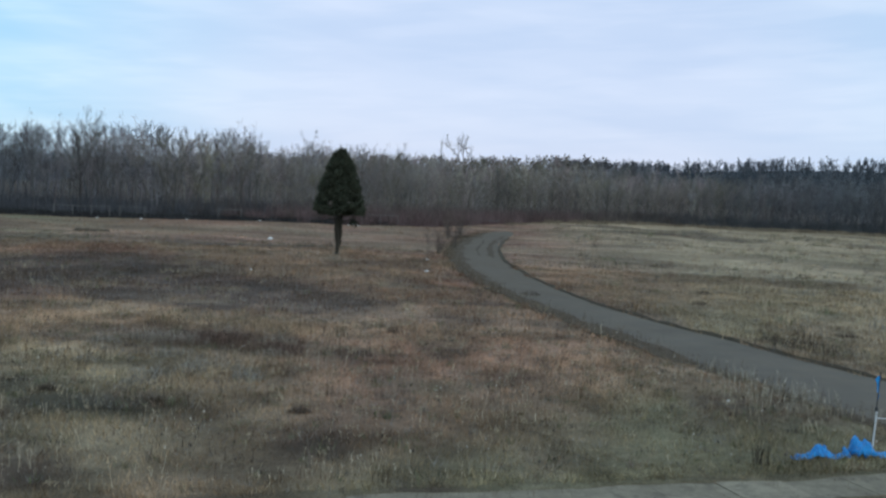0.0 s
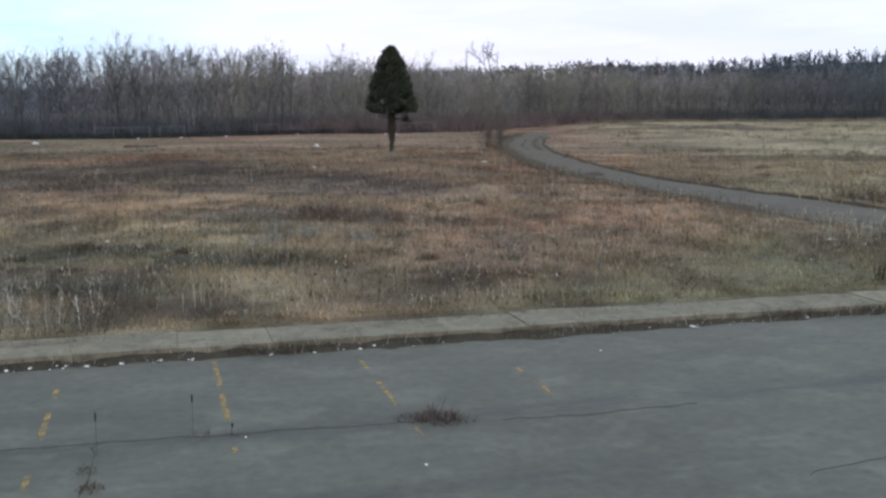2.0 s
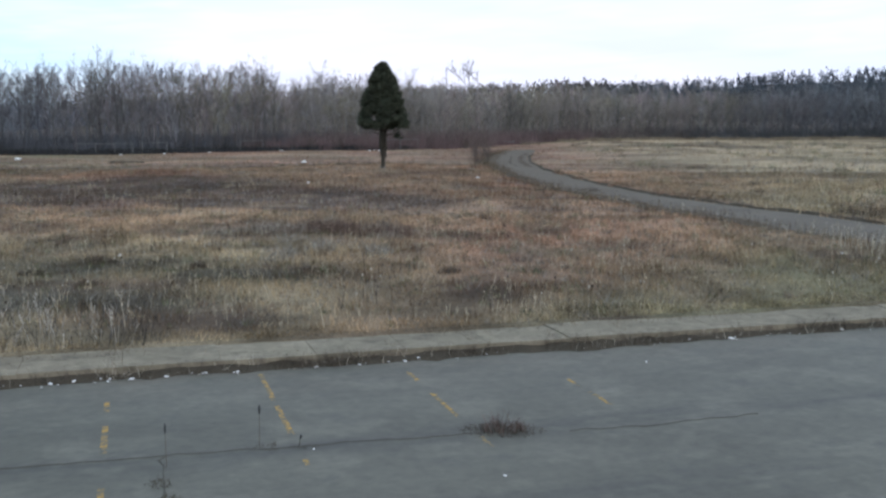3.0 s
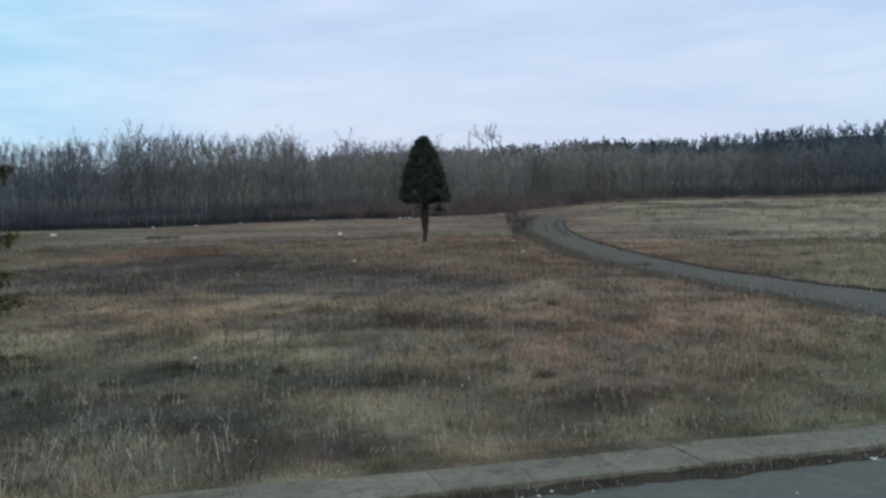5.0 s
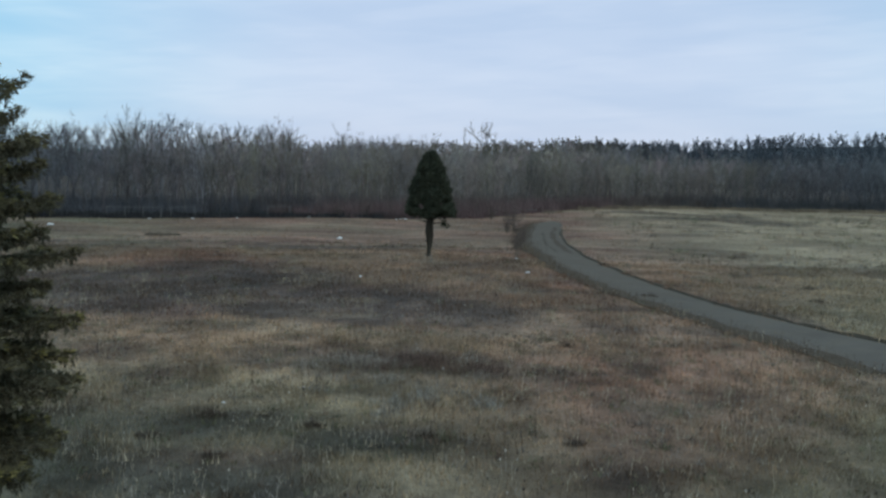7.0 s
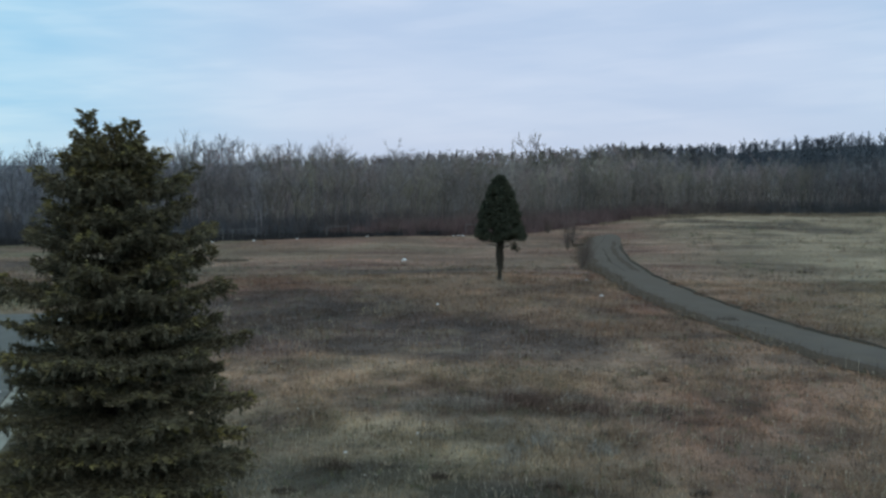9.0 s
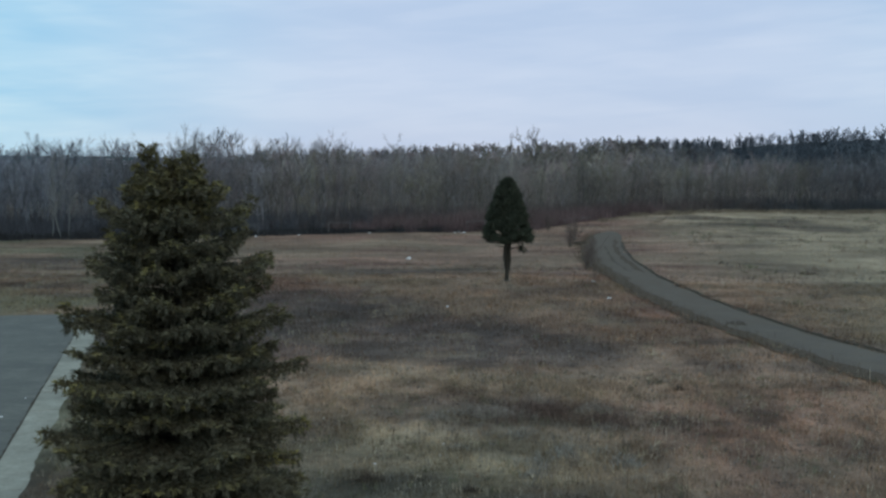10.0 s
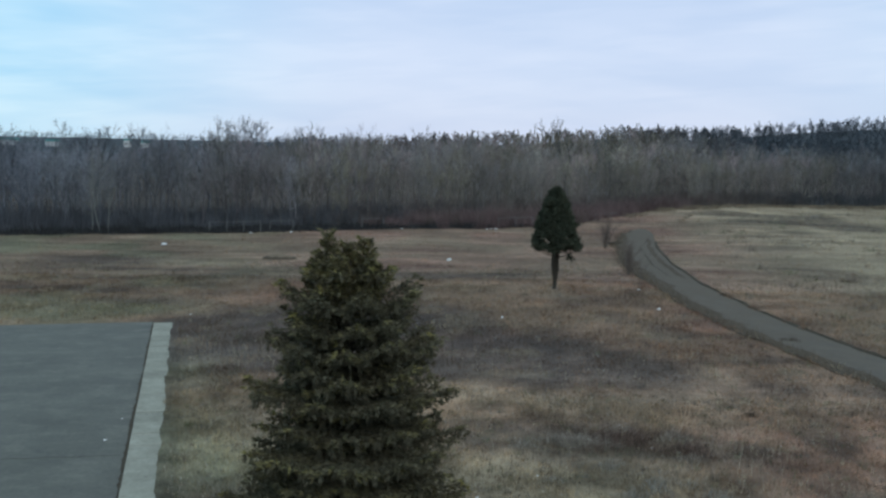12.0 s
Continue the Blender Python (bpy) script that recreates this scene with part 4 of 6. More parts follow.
tuft("weed_tuft", -3.69, 14.05, 0.0, 0.70, 0.20, 620, (.09, .075, .058), "dark tuft of dead grass growing from an asphalt crack", "weeds", 0.55, "asphalt weeds")
for u, v, h, cnt in ((-4.28, 11.9, 0.2, 60), (-4.22, 12.9, 0.24, 80), (-4.3, 13.6, .22, 50), (-2.75, 14.7, .22, 30), (-2.2, 14.6, .16, 26)):
    tuft("weed_tuft", *lot(u, v), 0.0, 0.2, h, cnt, (.085, .070, .05), "small withered weed in an asphalt crack", "weeds", 0.8, "asphalt weeds")


for i in range(30):
    x, y = scatter(1, 22.5, 40, (-14, -0.4), (2, 0.5))
    if len(x):
        tuft("sapling", float(x[0]), float(y[0]), gz1(float(x[0]), float(y[0])), 0.12, rng.uniform(0.7, 1.3), 16, (.20, .165, .13), "thin bare twiggy sapling in the dry field", "sapling", 1.0, "saplings")


# ragged weeds hanging out of the kerb joint
for i in range(26):
    u = rng.uniform(-9, 24)
    x, y = lot(u, WALK_V[0] - rng.uniform(0.0, 0.25))
    tuft("weed_tuft", x, y, 0.01, rng.uniform(0.15, 0.45), rng.uniform(0.2, 0.5), int(rng.integers(25, 80)), (.075, .062, .048) if i % 3 else (.33, .29, .23), "withered twiggy weed at the foot of the kerb" if i % 3 else "pale twiggy weed at the foot of the kerb", "weeds", 0.5, "kerb weeds")


# the thickest weeds along the kerb
for u, cnt, h in ((-7.2, 150, 0.26), (-6.2, 120, 0.24), (-1.6, 190, 0.34), (-0.9, 120, 0.3), (1.9, 90, 0.3), (6.0, 190, 0.30), (6.9, 110, 0.36), (10.6, 170, 0.36), (11.4, 90, 0.42), (13.4, 140, 0.3), (15.2, 120, 0.28), (-3.6, 90, 0.22)):
    tuft("weed_tuft", *lot(u, WALK_V[0] - 0.1), 0.01, 0.62, h, cnt, (.066, .054, .042), "dense withered weeds at the foot of the kerb", "weeds", 0.42, "kerb weeds")


# seed heads on thin stems, dark and pale
def seed_heads(name, n, tone, label):
    x, y = scatter(n, 22, 62, (-20, -0.62), (4, 0.55))
    keep = rng.random(len(x)) < 0.1 + smooth(0.45, 0.75, vnoise(x, y, 2.6, 46))
    x, y = x[keep], y[keep]
    n = len(x)
    h = rng.uniform(0.25, 0.7, n)
    c = np.stack([x, y, ground_z(x, y) + h], 1)
    c[:, :2] += rng.normal(0, 0.08, (n, 2))
    foot = np.stack([x, y, ground_z(x, y) - 0.02], 1)
    s = rng.uniform(0.014, 0.032, n)[:, None]
    col = np.array(tone) * rng.uniform(0.7, 1.3, (n, 1))
    ex, ey, ez = np.array((1.0, 0, 0)), np.array((0, 1.0, 0)), np.array((0, 0, 1.7))
    chunks = [(np.stack([foot - ex * 0.004, foot + ex * 0.004, c], 1).reshape(-1, 3), np.repeat(col, 3, 0))]
    for a, b in ((ex, ey), (ey, -ex), (-ex, -ey), (-ey, ex)):
        for up in (ez, -ez):
            chunks.append((np.stack([c + a * s, c + b * s, c + up * s], 1).reshape(-1, 3), np.repeat(col, 3, 0)))
    tri_stuff(name, chunks, MAT_GRASS, label, "weeds")


seed_heads("seed_heads", 3200, (.055, .045, .038), "dark dried seed heads on thin stems in the field")
seed_heads("seed_heads", 1300, (.40, .36, .29), "pale dried seed heads on thin stems in the field")


def reed(u, v, h, lean):
    """A dry stem with a dark seed head."""
    x, y = lot(u, v)
    root = empty("dead_stem", x, y, 0, "dry plant stem with a dark seed head in an asphalt crack", "weeds", "asphalt weeds")
    bm = bmesh.new()
    bmesh.ops.create_cone(bm, cap_ends=True, segments=6, radius1=0.006, radius2=0.004, depth=h, matrix=pose(0, 0, h / 2))
    part("stem", bm, MAT_BARK, root)
    bm = bmesh.new()
    bmesh.ops.create_uvsphere(bm, u_segments=8, v_segments=8, radius=1.0, matrix=pose(0, 0, h) @ Matrix.Diagonal((0.016, 0.016, 0.075, 1)))
    part("seed_head", bm, MAT_BLACK, root, "dark seed head")
    root.matrix_world = pose(x, y, 0, lean, lean * 0.4, 0)


reed(-2.86, 14.7, 0.6, 2)
reed(-4.2, 14.25, 0.55, -6)
reed(-2.3, 14.6, 0.3, 40)


# ---- trees ----
def tube(points, radii, sides=5):
    """Vertices and triangles of a tapered tube through the points."""
    pts, v, f = [Vector(p) for p in points], [], []
    for i, p in enumerate(pts):
        d = (pts[min(i + 1, len(pts) - 1)] - pts[max(i - 1, 0)]).normalized()
        side = d.orthogonal().normalized()
        other = d.cross(side)
        for k in range(sides):
            a = math.tau * k / sides
            v.append(p + (side * math.cos(a) + other * math.sin(a)) * radii[i])
    for i in range(len(pts) - 1):
        for k in range(sides):
            a, b = i * sides + k, i * sides + (k + 1) % sides
            f += [(a, b, b + sides), (a, b + sides, a + sides)]
    return np.array([tuple(q) for q in v]), np.array(f)


def merge(parts_):
    vs_, fs_, o = [], [], 0
    for v, f in parts_:
        vs_.append(v), fs_.append(f + o)
        o += len(v)
    return np.concatenate(vs_), np.concatenate(fs_)


def bare_tree(seed, height, limbs, twigs, twig_w, spread=0.26, low=0.3, crooked=0.02, thick=0.0085, rounding=0.4, rings=7, sides=5):
    """A slender leafless tree: (trunk with limbs), (twigs), each as vertices and triangles."""
    r = np.random.default_rng(seed)
    bend = np.cumsum(r.normal(0, crooked * height / rings * 1.6, (rings, 2)), 0)
    zs = np.linspace(-0.3, height, rings)
    axis = np.stack([bend[:, 0] - bend[0, 0], bend[:, 1] - bend[0, 1], zs], 1)
    r0 = height * thick * r.uniform(0.8, 1.25)
    wood = [tube(axis, np.linspace(r0, 0.025, rings), sides)]
    fine = []
    for i in range(limbs):
        f = low + (0.97 - low) * (i + r.random()) / limbs
        z = f * height
        p = np.array([np.interp(z, zs, axis[:, k]) for k in range(3)])
        a = r.random() * math.tau
        length = height * spread * (1.12 - f) ** rounding * r.uniform(0.6, 1.3) + 0.7
        rise = r.uniform(0.45, 1.5) + 0.5 * f * f
        d = np.array([math.cos(a), math.sin(a), rise])
        d /= np.linalg.norm(d)
        q = p + d * length * 0.5 + r.normal(0, 0.06 * length, 3)
        e = q + (d + np.array([0, 0, 0.3])) * length * 0.5 + r.normal(0, 0.06 * length, 3)
        wood.append(tube((p, q, e), (r0 * (1 - f) * 0.55 + 0.02, 0.028, 0.008), 3))
        fine.append(twig_spray(r, p, q, e, d, int(twigs / limbs), length * 0.75, twig_w))
    return merge(wood), merge(fine)


def twig_spray(r, p, q, e, d, m, length, width):
    """Fine twigs (thin triangles) along a limb that runs p, q, e."""
    t = r.uniform(0.15, 1.0, m)[:, None]
    base = np.where(t < 0.5, p + (q - p) * t * 2, q + (e - q) * (t * 2 - 1))
    way = d * 0.55 + r.normal(0, 0.66, (m, 3)) + np.array([0, 0, 0.12])
    way /= np.linalg.norm(way, axis=1)[:, None]
    base = base + r.normal(0, 0.2, (m, 3))
    tip = base + way * (length * r.uniform(0.10, 0.36, m) + 0.25)[:, None]
    off = np.cross(r.normal(0, 1, (m, 3)), way)
    off = off / np.linalg.norm(off, axis=1)[:, None] * width / 2
    return np.stack([base - off, base + off, tip], 1).reshape(-1, 3), np.arange(m * 3).reshape(-1, 3)


def fork_tree(seed, height, twigs, twig_w, first=0.34, spread=0.55, levels=4, thick=0.013):
    """A leafless tree whose trunk forks and forks again into a rounded crown."""
    r = np.random.default_rng(seed)
    runs = []

    def grow(p, d, length, rad, level):
        q = p + d * length * 0.55 + r.normal(0, 0.035 * length, 3)
        e = q + (d + r.normal(0, 0.13, 3)) * length * 0.45
        runs.append((p, q, e, d, length, rad, level))
        if level >= levels:
            return
        n = 2 + int(r.random() < 0.4)
        a0 = r.random() * math.tau
        side = np.array(Vector(d).orthogonal().normalized())
        other = np.cross(d, side)
        for k in range(n):
            a = a0 + math.tau * k / n + r.normal(0, 0.35)
            nd = d + (side * math.cos(a) + other * math.sin(a)) * spread * r.uniform(0.55, 1.2) + np.array((0, 0, 0.16))
            grow(e, nd / np.linalg.norm(nd), length * r.uniform(0.62, 0.9), rad * 0.66, level + 1)
        if level and r.random() < 0.75:
            a = r.random() * math.tau
            nd = d * 0.55 + side * math.cos(a) + other * math.sin(a)
            grow(q, nd / np.linalg.norm(nd), length * 0.6, rad * 0.45, min(level + 2, levels))

    lean = np.array((r.normal(0, 0.05), r.normal(0, 0.05), 1.0))
    grow(np.array((0.0, 0.0, -0.3)), lean / np.linalg.norm(lean), height * first, height * thick, 0)
    k = height / max(run[2][2] for run in runs)
    wood, fine = [], []
    outer = [run for run in runs if run[6] >= levels - 1]
    for p, q, e, d, length, rad, level in runs:
        p, q, e = p * k, q * k, e * k
        wood.append(tube((p, q, e), (rad * k, rad * k * 0.86, rad * k * 0.68), 6 if level == 0 else 4 if level < 3 else 3))
        if level >= levels - 1:
            fine.append(twig_spray(r, p, q, e, d, max(3, int(twigs / len(outer))), length * k * 1.1, twig_w))
    return merge(wood), merge(fine)


def tree_thing(name, kit, x, y, z, rz, scale, label, category, group):
    root = empty(name, x, y, z, label, category, group)
    (wv, wf), (tv, tf) = kit
    put("trunk", mesh_from("trunk", wv, wf, None, True), MAT_TRUNK, root)
    put("crown", mesh_from("crown", tv, tf), MAT_TWIGS, root, "bare twigs")
    root.matrix_world = pose(x, y, z, 0, 0, rz) @ Matrix.Diagonal((scale, scale, scale, 1))
    return root


def wood_height(x):
    """How tall the wood stands at x."""
    return np.interp(x, (-130, -95, -60, -30, 20, 60, 140), (10.4, 11.0, 12.4, 11.8, 10.2, 11.0, 13.0))


# trees along the wood's edge, each a thing of its own
kits = [fork_tree(100 + i, 14.0, 1000, 0.040, (0.30, 0.36, 0.42)[i % 3], (0.42, 0.5)[i % 2], 4, 0.0095) if i % 3 else bare_tree(100 + i, 14.0, 24, 1100, 0.040, 0.32, 0.15, 0.04) for i in range(8)]
LABELS = ("slender bare grey tree at the edge of the woods", "bare brown tree with ascending branches at the edge of the woods")
masters = []
r_edge = np.random.default_rng(31)
for i in range(230):
    x = -150 + 330 * (i + r_edge.random()) / 230
    y = float(edge_y(x)) + r_edge.random() ** 1.3 * 14
    h = float(wood_height(x)) * (0.55 + 0.55 * r_edge.random() ** 0.6)
    s = h / 14.0
    rz = r_edge.random() * 360
    if i < 8:
        masters.append(tree_thing("bare_tree", kits[i], x, y, gz1(x, y), rz, s, LABELS[i % 2], "tree", "edge of the woods"))
    else:
        m = masters[i % 8]
        copy_thing(m, pose(x, y, gz1(x, y), 0, 0, rz) @ Matrix.Diagonal((s / m.scale.x, s / m.scale.x, s / m.scale.x, 1)))

# the tall ones that stand out above the wood
for x, y, h, sd, sp, first in ((-75, 198, 19.6, 1, 0.36, 0.42), (-69, 190, 16.6, 2, 0.42, 0.36), (-83, 190, 16.4, 3, 0.5, 0.36), (-92, 176, 15.6, 4, 0.5, 0.34), (-61, 196, 17.0, 5, 0.42, 0.42), (-98, 180, 15.4, 11, .45, 0.38),
                               (-56, 185, 16.2, 12, 0.6, 0.36), (-104, 172, 15.2, 6, 0.5, 0.34), (2.5, 320, 24.2, 8, 0.55, 0.4), (-45, 205, 17.4, 9, 0.55, 0.34), (-51, 192, 16.6, 13, 0.5, 0.36), (-112, 168, 14.6, 14, 0.5, 0.36), (-79, 204, 17.2, 15, 0.45, 0.38),
                               (-112, 318, 23.6, 16, 0.5, 0.36), (-106, 322, 24.6, 17, 0.45, 0.38), (-99, 316, 23.4, 18, 0.5, 0.36), (-152, 296, 21.4, 19, 0.42, 0.42), (-176, 292, 20.0, 20, 0.4, 0.42), (-183, 300, 19.6, 21, 0.4, 0.40), (-82, 326, 23.0, 22, 0.5, 0.36), (-132, 305, 21.0, 23, 0.5, 0.38), (-145, 300, 20.4, 24, 0.45, 0.4)):
    far_one = y > 280
    kit = fork_tree(300 + sd, h, 900 if far_one else 700, 0.08 if far_one else 0.045, first, sp, 4, 0.0165)
    tree_thing("tall_bare_tree", kit, x, y, gz1(x, y), 40 * sd, 1.0, "tall forking bare tree rising above the woods", "tree", "tall trees")
kit = bare_tree(307, 23.0, 22, 260, 0.08, 0.01, 0.5, 0.02, 0.014)
tree_thing("tall_bare_tree", kit, -7.5, 330, gz1(-7.5, 330), 280, 1.0, "tall straight snag rising above the woods", "tree", "tall trees")

# pale trunks at the front of the wood
for x, y, h in ((41, 279, 13), (-86, 148, 12.5), (-80, 150, 11.5), (62, 286, 10), (74, 286, 11), (88, 287, 10), (30, 262, 12)):
    kit = bare_tree(500 + int(x), h, 12, 260, 0.04, 0.16, 0.5, 0.03)
    root = tree_thing("pale_tree", kit, x, y, gz1(x, y), x * 7, 1.0, "bare tree with a pale trunk at the woods' edge", "tree", "pale trees")
    root.children[0].data.materials[0] = MAT_PALEBARK


for x, y, h, sd in ((-78.6, 147.5, 12.5, 1), (-77.4, 147.2, 11.0, 2), (-79.9, 147.0, 10.0, 3)):
    kit = bare_tree(520 + sd, h, 16, 240, 0.04, 0.3, 0.25, 0.09, 0.007)
    root = tree_thing("pale_tree", kit, x, y, gz1(x, y), sd * 70, 1.0, "slender pale grey tree with forking stems at the woods' edge", "tree", "pale trees")
    for child in root.children:
        child.data.materials[0] = MAT_PALEBARK


# the depth of the wood, the brush at its foot, and the woods on the hills
def woods(name, places, kits_, tone, label, spin=32, sink=0.0):
    r = np.random.default_rng(spin)
    vs_, fs_, cs_, o = [], [], [], 0
    for x, y, h in places:
        (wv, wf), (tv, tf) = kits_[r.integers(len(kits_))]
        a = r.random() * math.tau
        s = h / 14.0
        t = tone(x, y, r)
        for v, f, c in ((wv, wf, t * 0.72), (tv, tf, t)):
            q = np.stack([v[:, 0] * math.cos(a) - v[:, 1] * math.sin(a), v[:, 0] * math.sin(a) + v[:, 1] * math.cos(a), v[:, 2]], 1) * s
            vs_.append(q + (x, y, gz1(x, y) - sink)), fs_.append(f + o), cs_.append(np.repeat(c[None], len(v), 0))
            o += len(v)
    return tagged(put(name, mesh_from(name, np.concatenate(vs_), np.concatenate(fs_), np.concatenate(cs_)), MAT_WOODS), label, "woods", kind="stuff")


def wood_tone(x, y, r):
    """Bark and twig colour, olive brown in the middle; slate grey west and dark grey east put the lens's vignette into
    it.
    """
    t = np.array(((.178, .164, .164), (.188, .168, .136), (.196, .152, .146), (.156, .142, .138))[r.integers(4)]) * r.uniform(0.86, 1.14)
    west, east = 0.85 * float(smooth(38, 105, -x - 0.12 * (y - 180))), 0.8 * float(smooth(55, 110, x))
    t = t * (1 - west) + np.array((.112, .122, .138)) * west * r.uniform(0.8, 1.15)
    t = t * (1 - east) + np.array((.100, .108, .116)) * east * r.uniform(0.8, 1.15)
    # dark columns put the shaded gaps between trees into the tone
    t = 1.58 * t * (0.56 + 0.76 * float(smooth(0.25, 0.75, vnoise(x, y * 0.12, 6.5, 52)))) * (0.82 + 0.36 * float(vnoise(x, y * 0.1, 2.1, 57)))
    f = math.exp(-((x - 15) / 45) ** 2) * 0.8 * r.random()
    return t * (1 - f) + np.array((.235, .208, .142)) * f


r_w = np.random.default_rng(33)
places = []
for i in range(720):
    x = r_w.uniform(-180, 190)
    y = float(edge_y(x)) + 8 + r_w.random() * 62
    places.append((x, y, (float(wood_height(x)) + 0.055 * (y - float(edge_y(x)))) * r_w.uniform(0.72, 1.12)))
woods("woods", places, [bare_tree(200 + i, 14.0, 14, 480, 0.060, 0.34, 0.15, 0.04) if i % 2 else fork_tree(200 + i, 14.0, 430, 0.060, 0.36, 0.5, 3, 0.010) for i in range(8)], wood_tone, "dense bare winter woods behind the field", 34)
places = []
for i in range(1000):
    y = 190 + 290 * r_w.random() ** 0.8
    x = r_w.uniform(-0.60 * y - 30, 0.50 * y + 30)
    if y < float(edge_y(x)) + 60:
        continue
    places.append((x, y, float(np.interp(x, (-150, -90, -60, -20, 80), (11.6, 13.0, 16.2, 15.2, 13.6))) * r_w.uniform(0.78, 1.1)))
woods("woods", places, [fork_tree(220 + i, 14.0, 200, 0.15, 0.38, 0.5, 3, 0.010) for i in range(6)], wood_tone, "deep bare winter woods", 35)
places = []
for i in range(1500):
    x, y = r_w.uniform(60, 500), 880 - 420 * r_w.random()
    places.append((x, y, 10.6 * r_w.uniform(0.7, 1.2)))
for i in range(1300):
    places.append((r_w.uniform(-240, 200), 430 + 240 * r_w.random() ** 0.8, 9.6 * r_w.uniform(0.75, 1.2)))
for i in range(260):
    a = r_w.uniform(-0.60, -0.1)
    d = r_w.uniform(1470, 1700)
    places.append((d * math.sin(a), d * math.cos(a), 8.5 * r_w.uniform(0.7, 1.2)))
# blue-grey of the far trees holds haze and lens tint
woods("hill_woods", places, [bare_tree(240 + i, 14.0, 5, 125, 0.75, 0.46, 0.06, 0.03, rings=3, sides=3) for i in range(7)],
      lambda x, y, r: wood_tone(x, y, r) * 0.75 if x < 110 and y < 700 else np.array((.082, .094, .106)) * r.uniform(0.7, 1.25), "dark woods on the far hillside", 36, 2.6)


def brush(name, count, x0, x1, d0, d1, size, tone, label, seed, per=46, back=False):
    """Low bare scrub along the wood's edge."""
    r = np.random.default_rng(seed)
    x = r.uniform(x0, x1, count)
    y = (edge_y if back else front_y)(x) + r.uniform(d0, d1, count)
    keep = ~on_drive(x, y, 1.0) & (r.random(count) < smooth(0, 26, np.minimum(x - x0, x1 - x)))
    x, y = x[keep], y[keep]
    count = len(x)
    h = np.repeat(size * r.uniform(0.5, 1.3, count), per)
    bx, by = np.repeat(x, per) + r.normal(0, 0.7, count * per), np.repeat(y, per) + r.normal(0, 0.7, count * per)
    p = np.stack([bx, by, ground_z(bx, by)], 1)
    tip = p + np.stack([r.normal(0, 0.3, len(h)) * h, r.normal(0, 0.3, len(h)) * h, h * r.uniform(0.4, 1.1, len(h))], 1)
    a = r.random(len(h)) * math.tau
    off = np.stack([np.cos(a), np.sin(a), 0 * a], 1) * 0.035
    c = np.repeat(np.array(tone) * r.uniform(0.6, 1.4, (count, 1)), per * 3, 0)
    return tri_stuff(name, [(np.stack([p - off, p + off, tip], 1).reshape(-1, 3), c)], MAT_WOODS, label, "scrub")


# dark scrub tones put the shaded foot of the woods into colour
brush("scrub", 1250, -190, -18, 0, 34, 3.4, (.088, .091, .098), "leafless scrub along the foot of the woods, shade in its dark colour", 41, back=True)
brush("scrub", 1050, -60, 80, 0, 34, 3.4, (.135, .112, .100), "brown leafless scrub along the foot of the woods", 44, back=True)
brush("scrub", 950, 40, 215, 0, 34, 3.6, (.078, .080, .082), "leafless scrub along the foot of the woods, shade in its dark colour", 45, back=True)
brush("scrub", 760, -44, 44, 0, 26, 2.8, (.142, .098, .092), "reddish bare scrub along the foot of the woods", 42)
brush("scrub", 620, 4, 200, -9, 4, 1.0, (.225, .180, .125), "low tan scrub along the foot of the woods", 43)
# near-black tone stands for the shadowed base and the debris line
brush("scrub", 900, -140, -6, -0.5, 9,  1.0, (.040, .040, .040), "low brambles along the foot of the woods, coloured near-black for shade", 46)


# ---- the cedar in the field ----
def needles(points, dirs, size, count, width, tone, r, droop=0.0, spread=0.65, jitter=0.35):
    """Sprays of small needle triangles round the points."""
    n = len(points)
    p = np.repeat(points, count, 0) + r.normal(0, jitter, (n * count, 3)) * np.repeat(size, count)[:, None]
    d = np.repeat(dirs, count, 0) + r.normal(0, spread, (n * count, 3))
    d[:, 2] -= droop
    d /= np.linalg.norm(d, axis=1)[:, None]
    l = np.repeat(size, count) * r.uniform(0.6, 1.3, n * count)
    off = np.cross(r.normal(0, 1, d.shape), d)
    off = off / np.linalg.norm(off, axis=1)[:, None] * (width * np.repeat(size, count))[:, None]
    v = np.stack([p - off, p + off, p + d * l[:, None]], 1).reshape(-1, 3)
    return v, np.repeat(np.repeat(tone, count, 0), 3, 0)


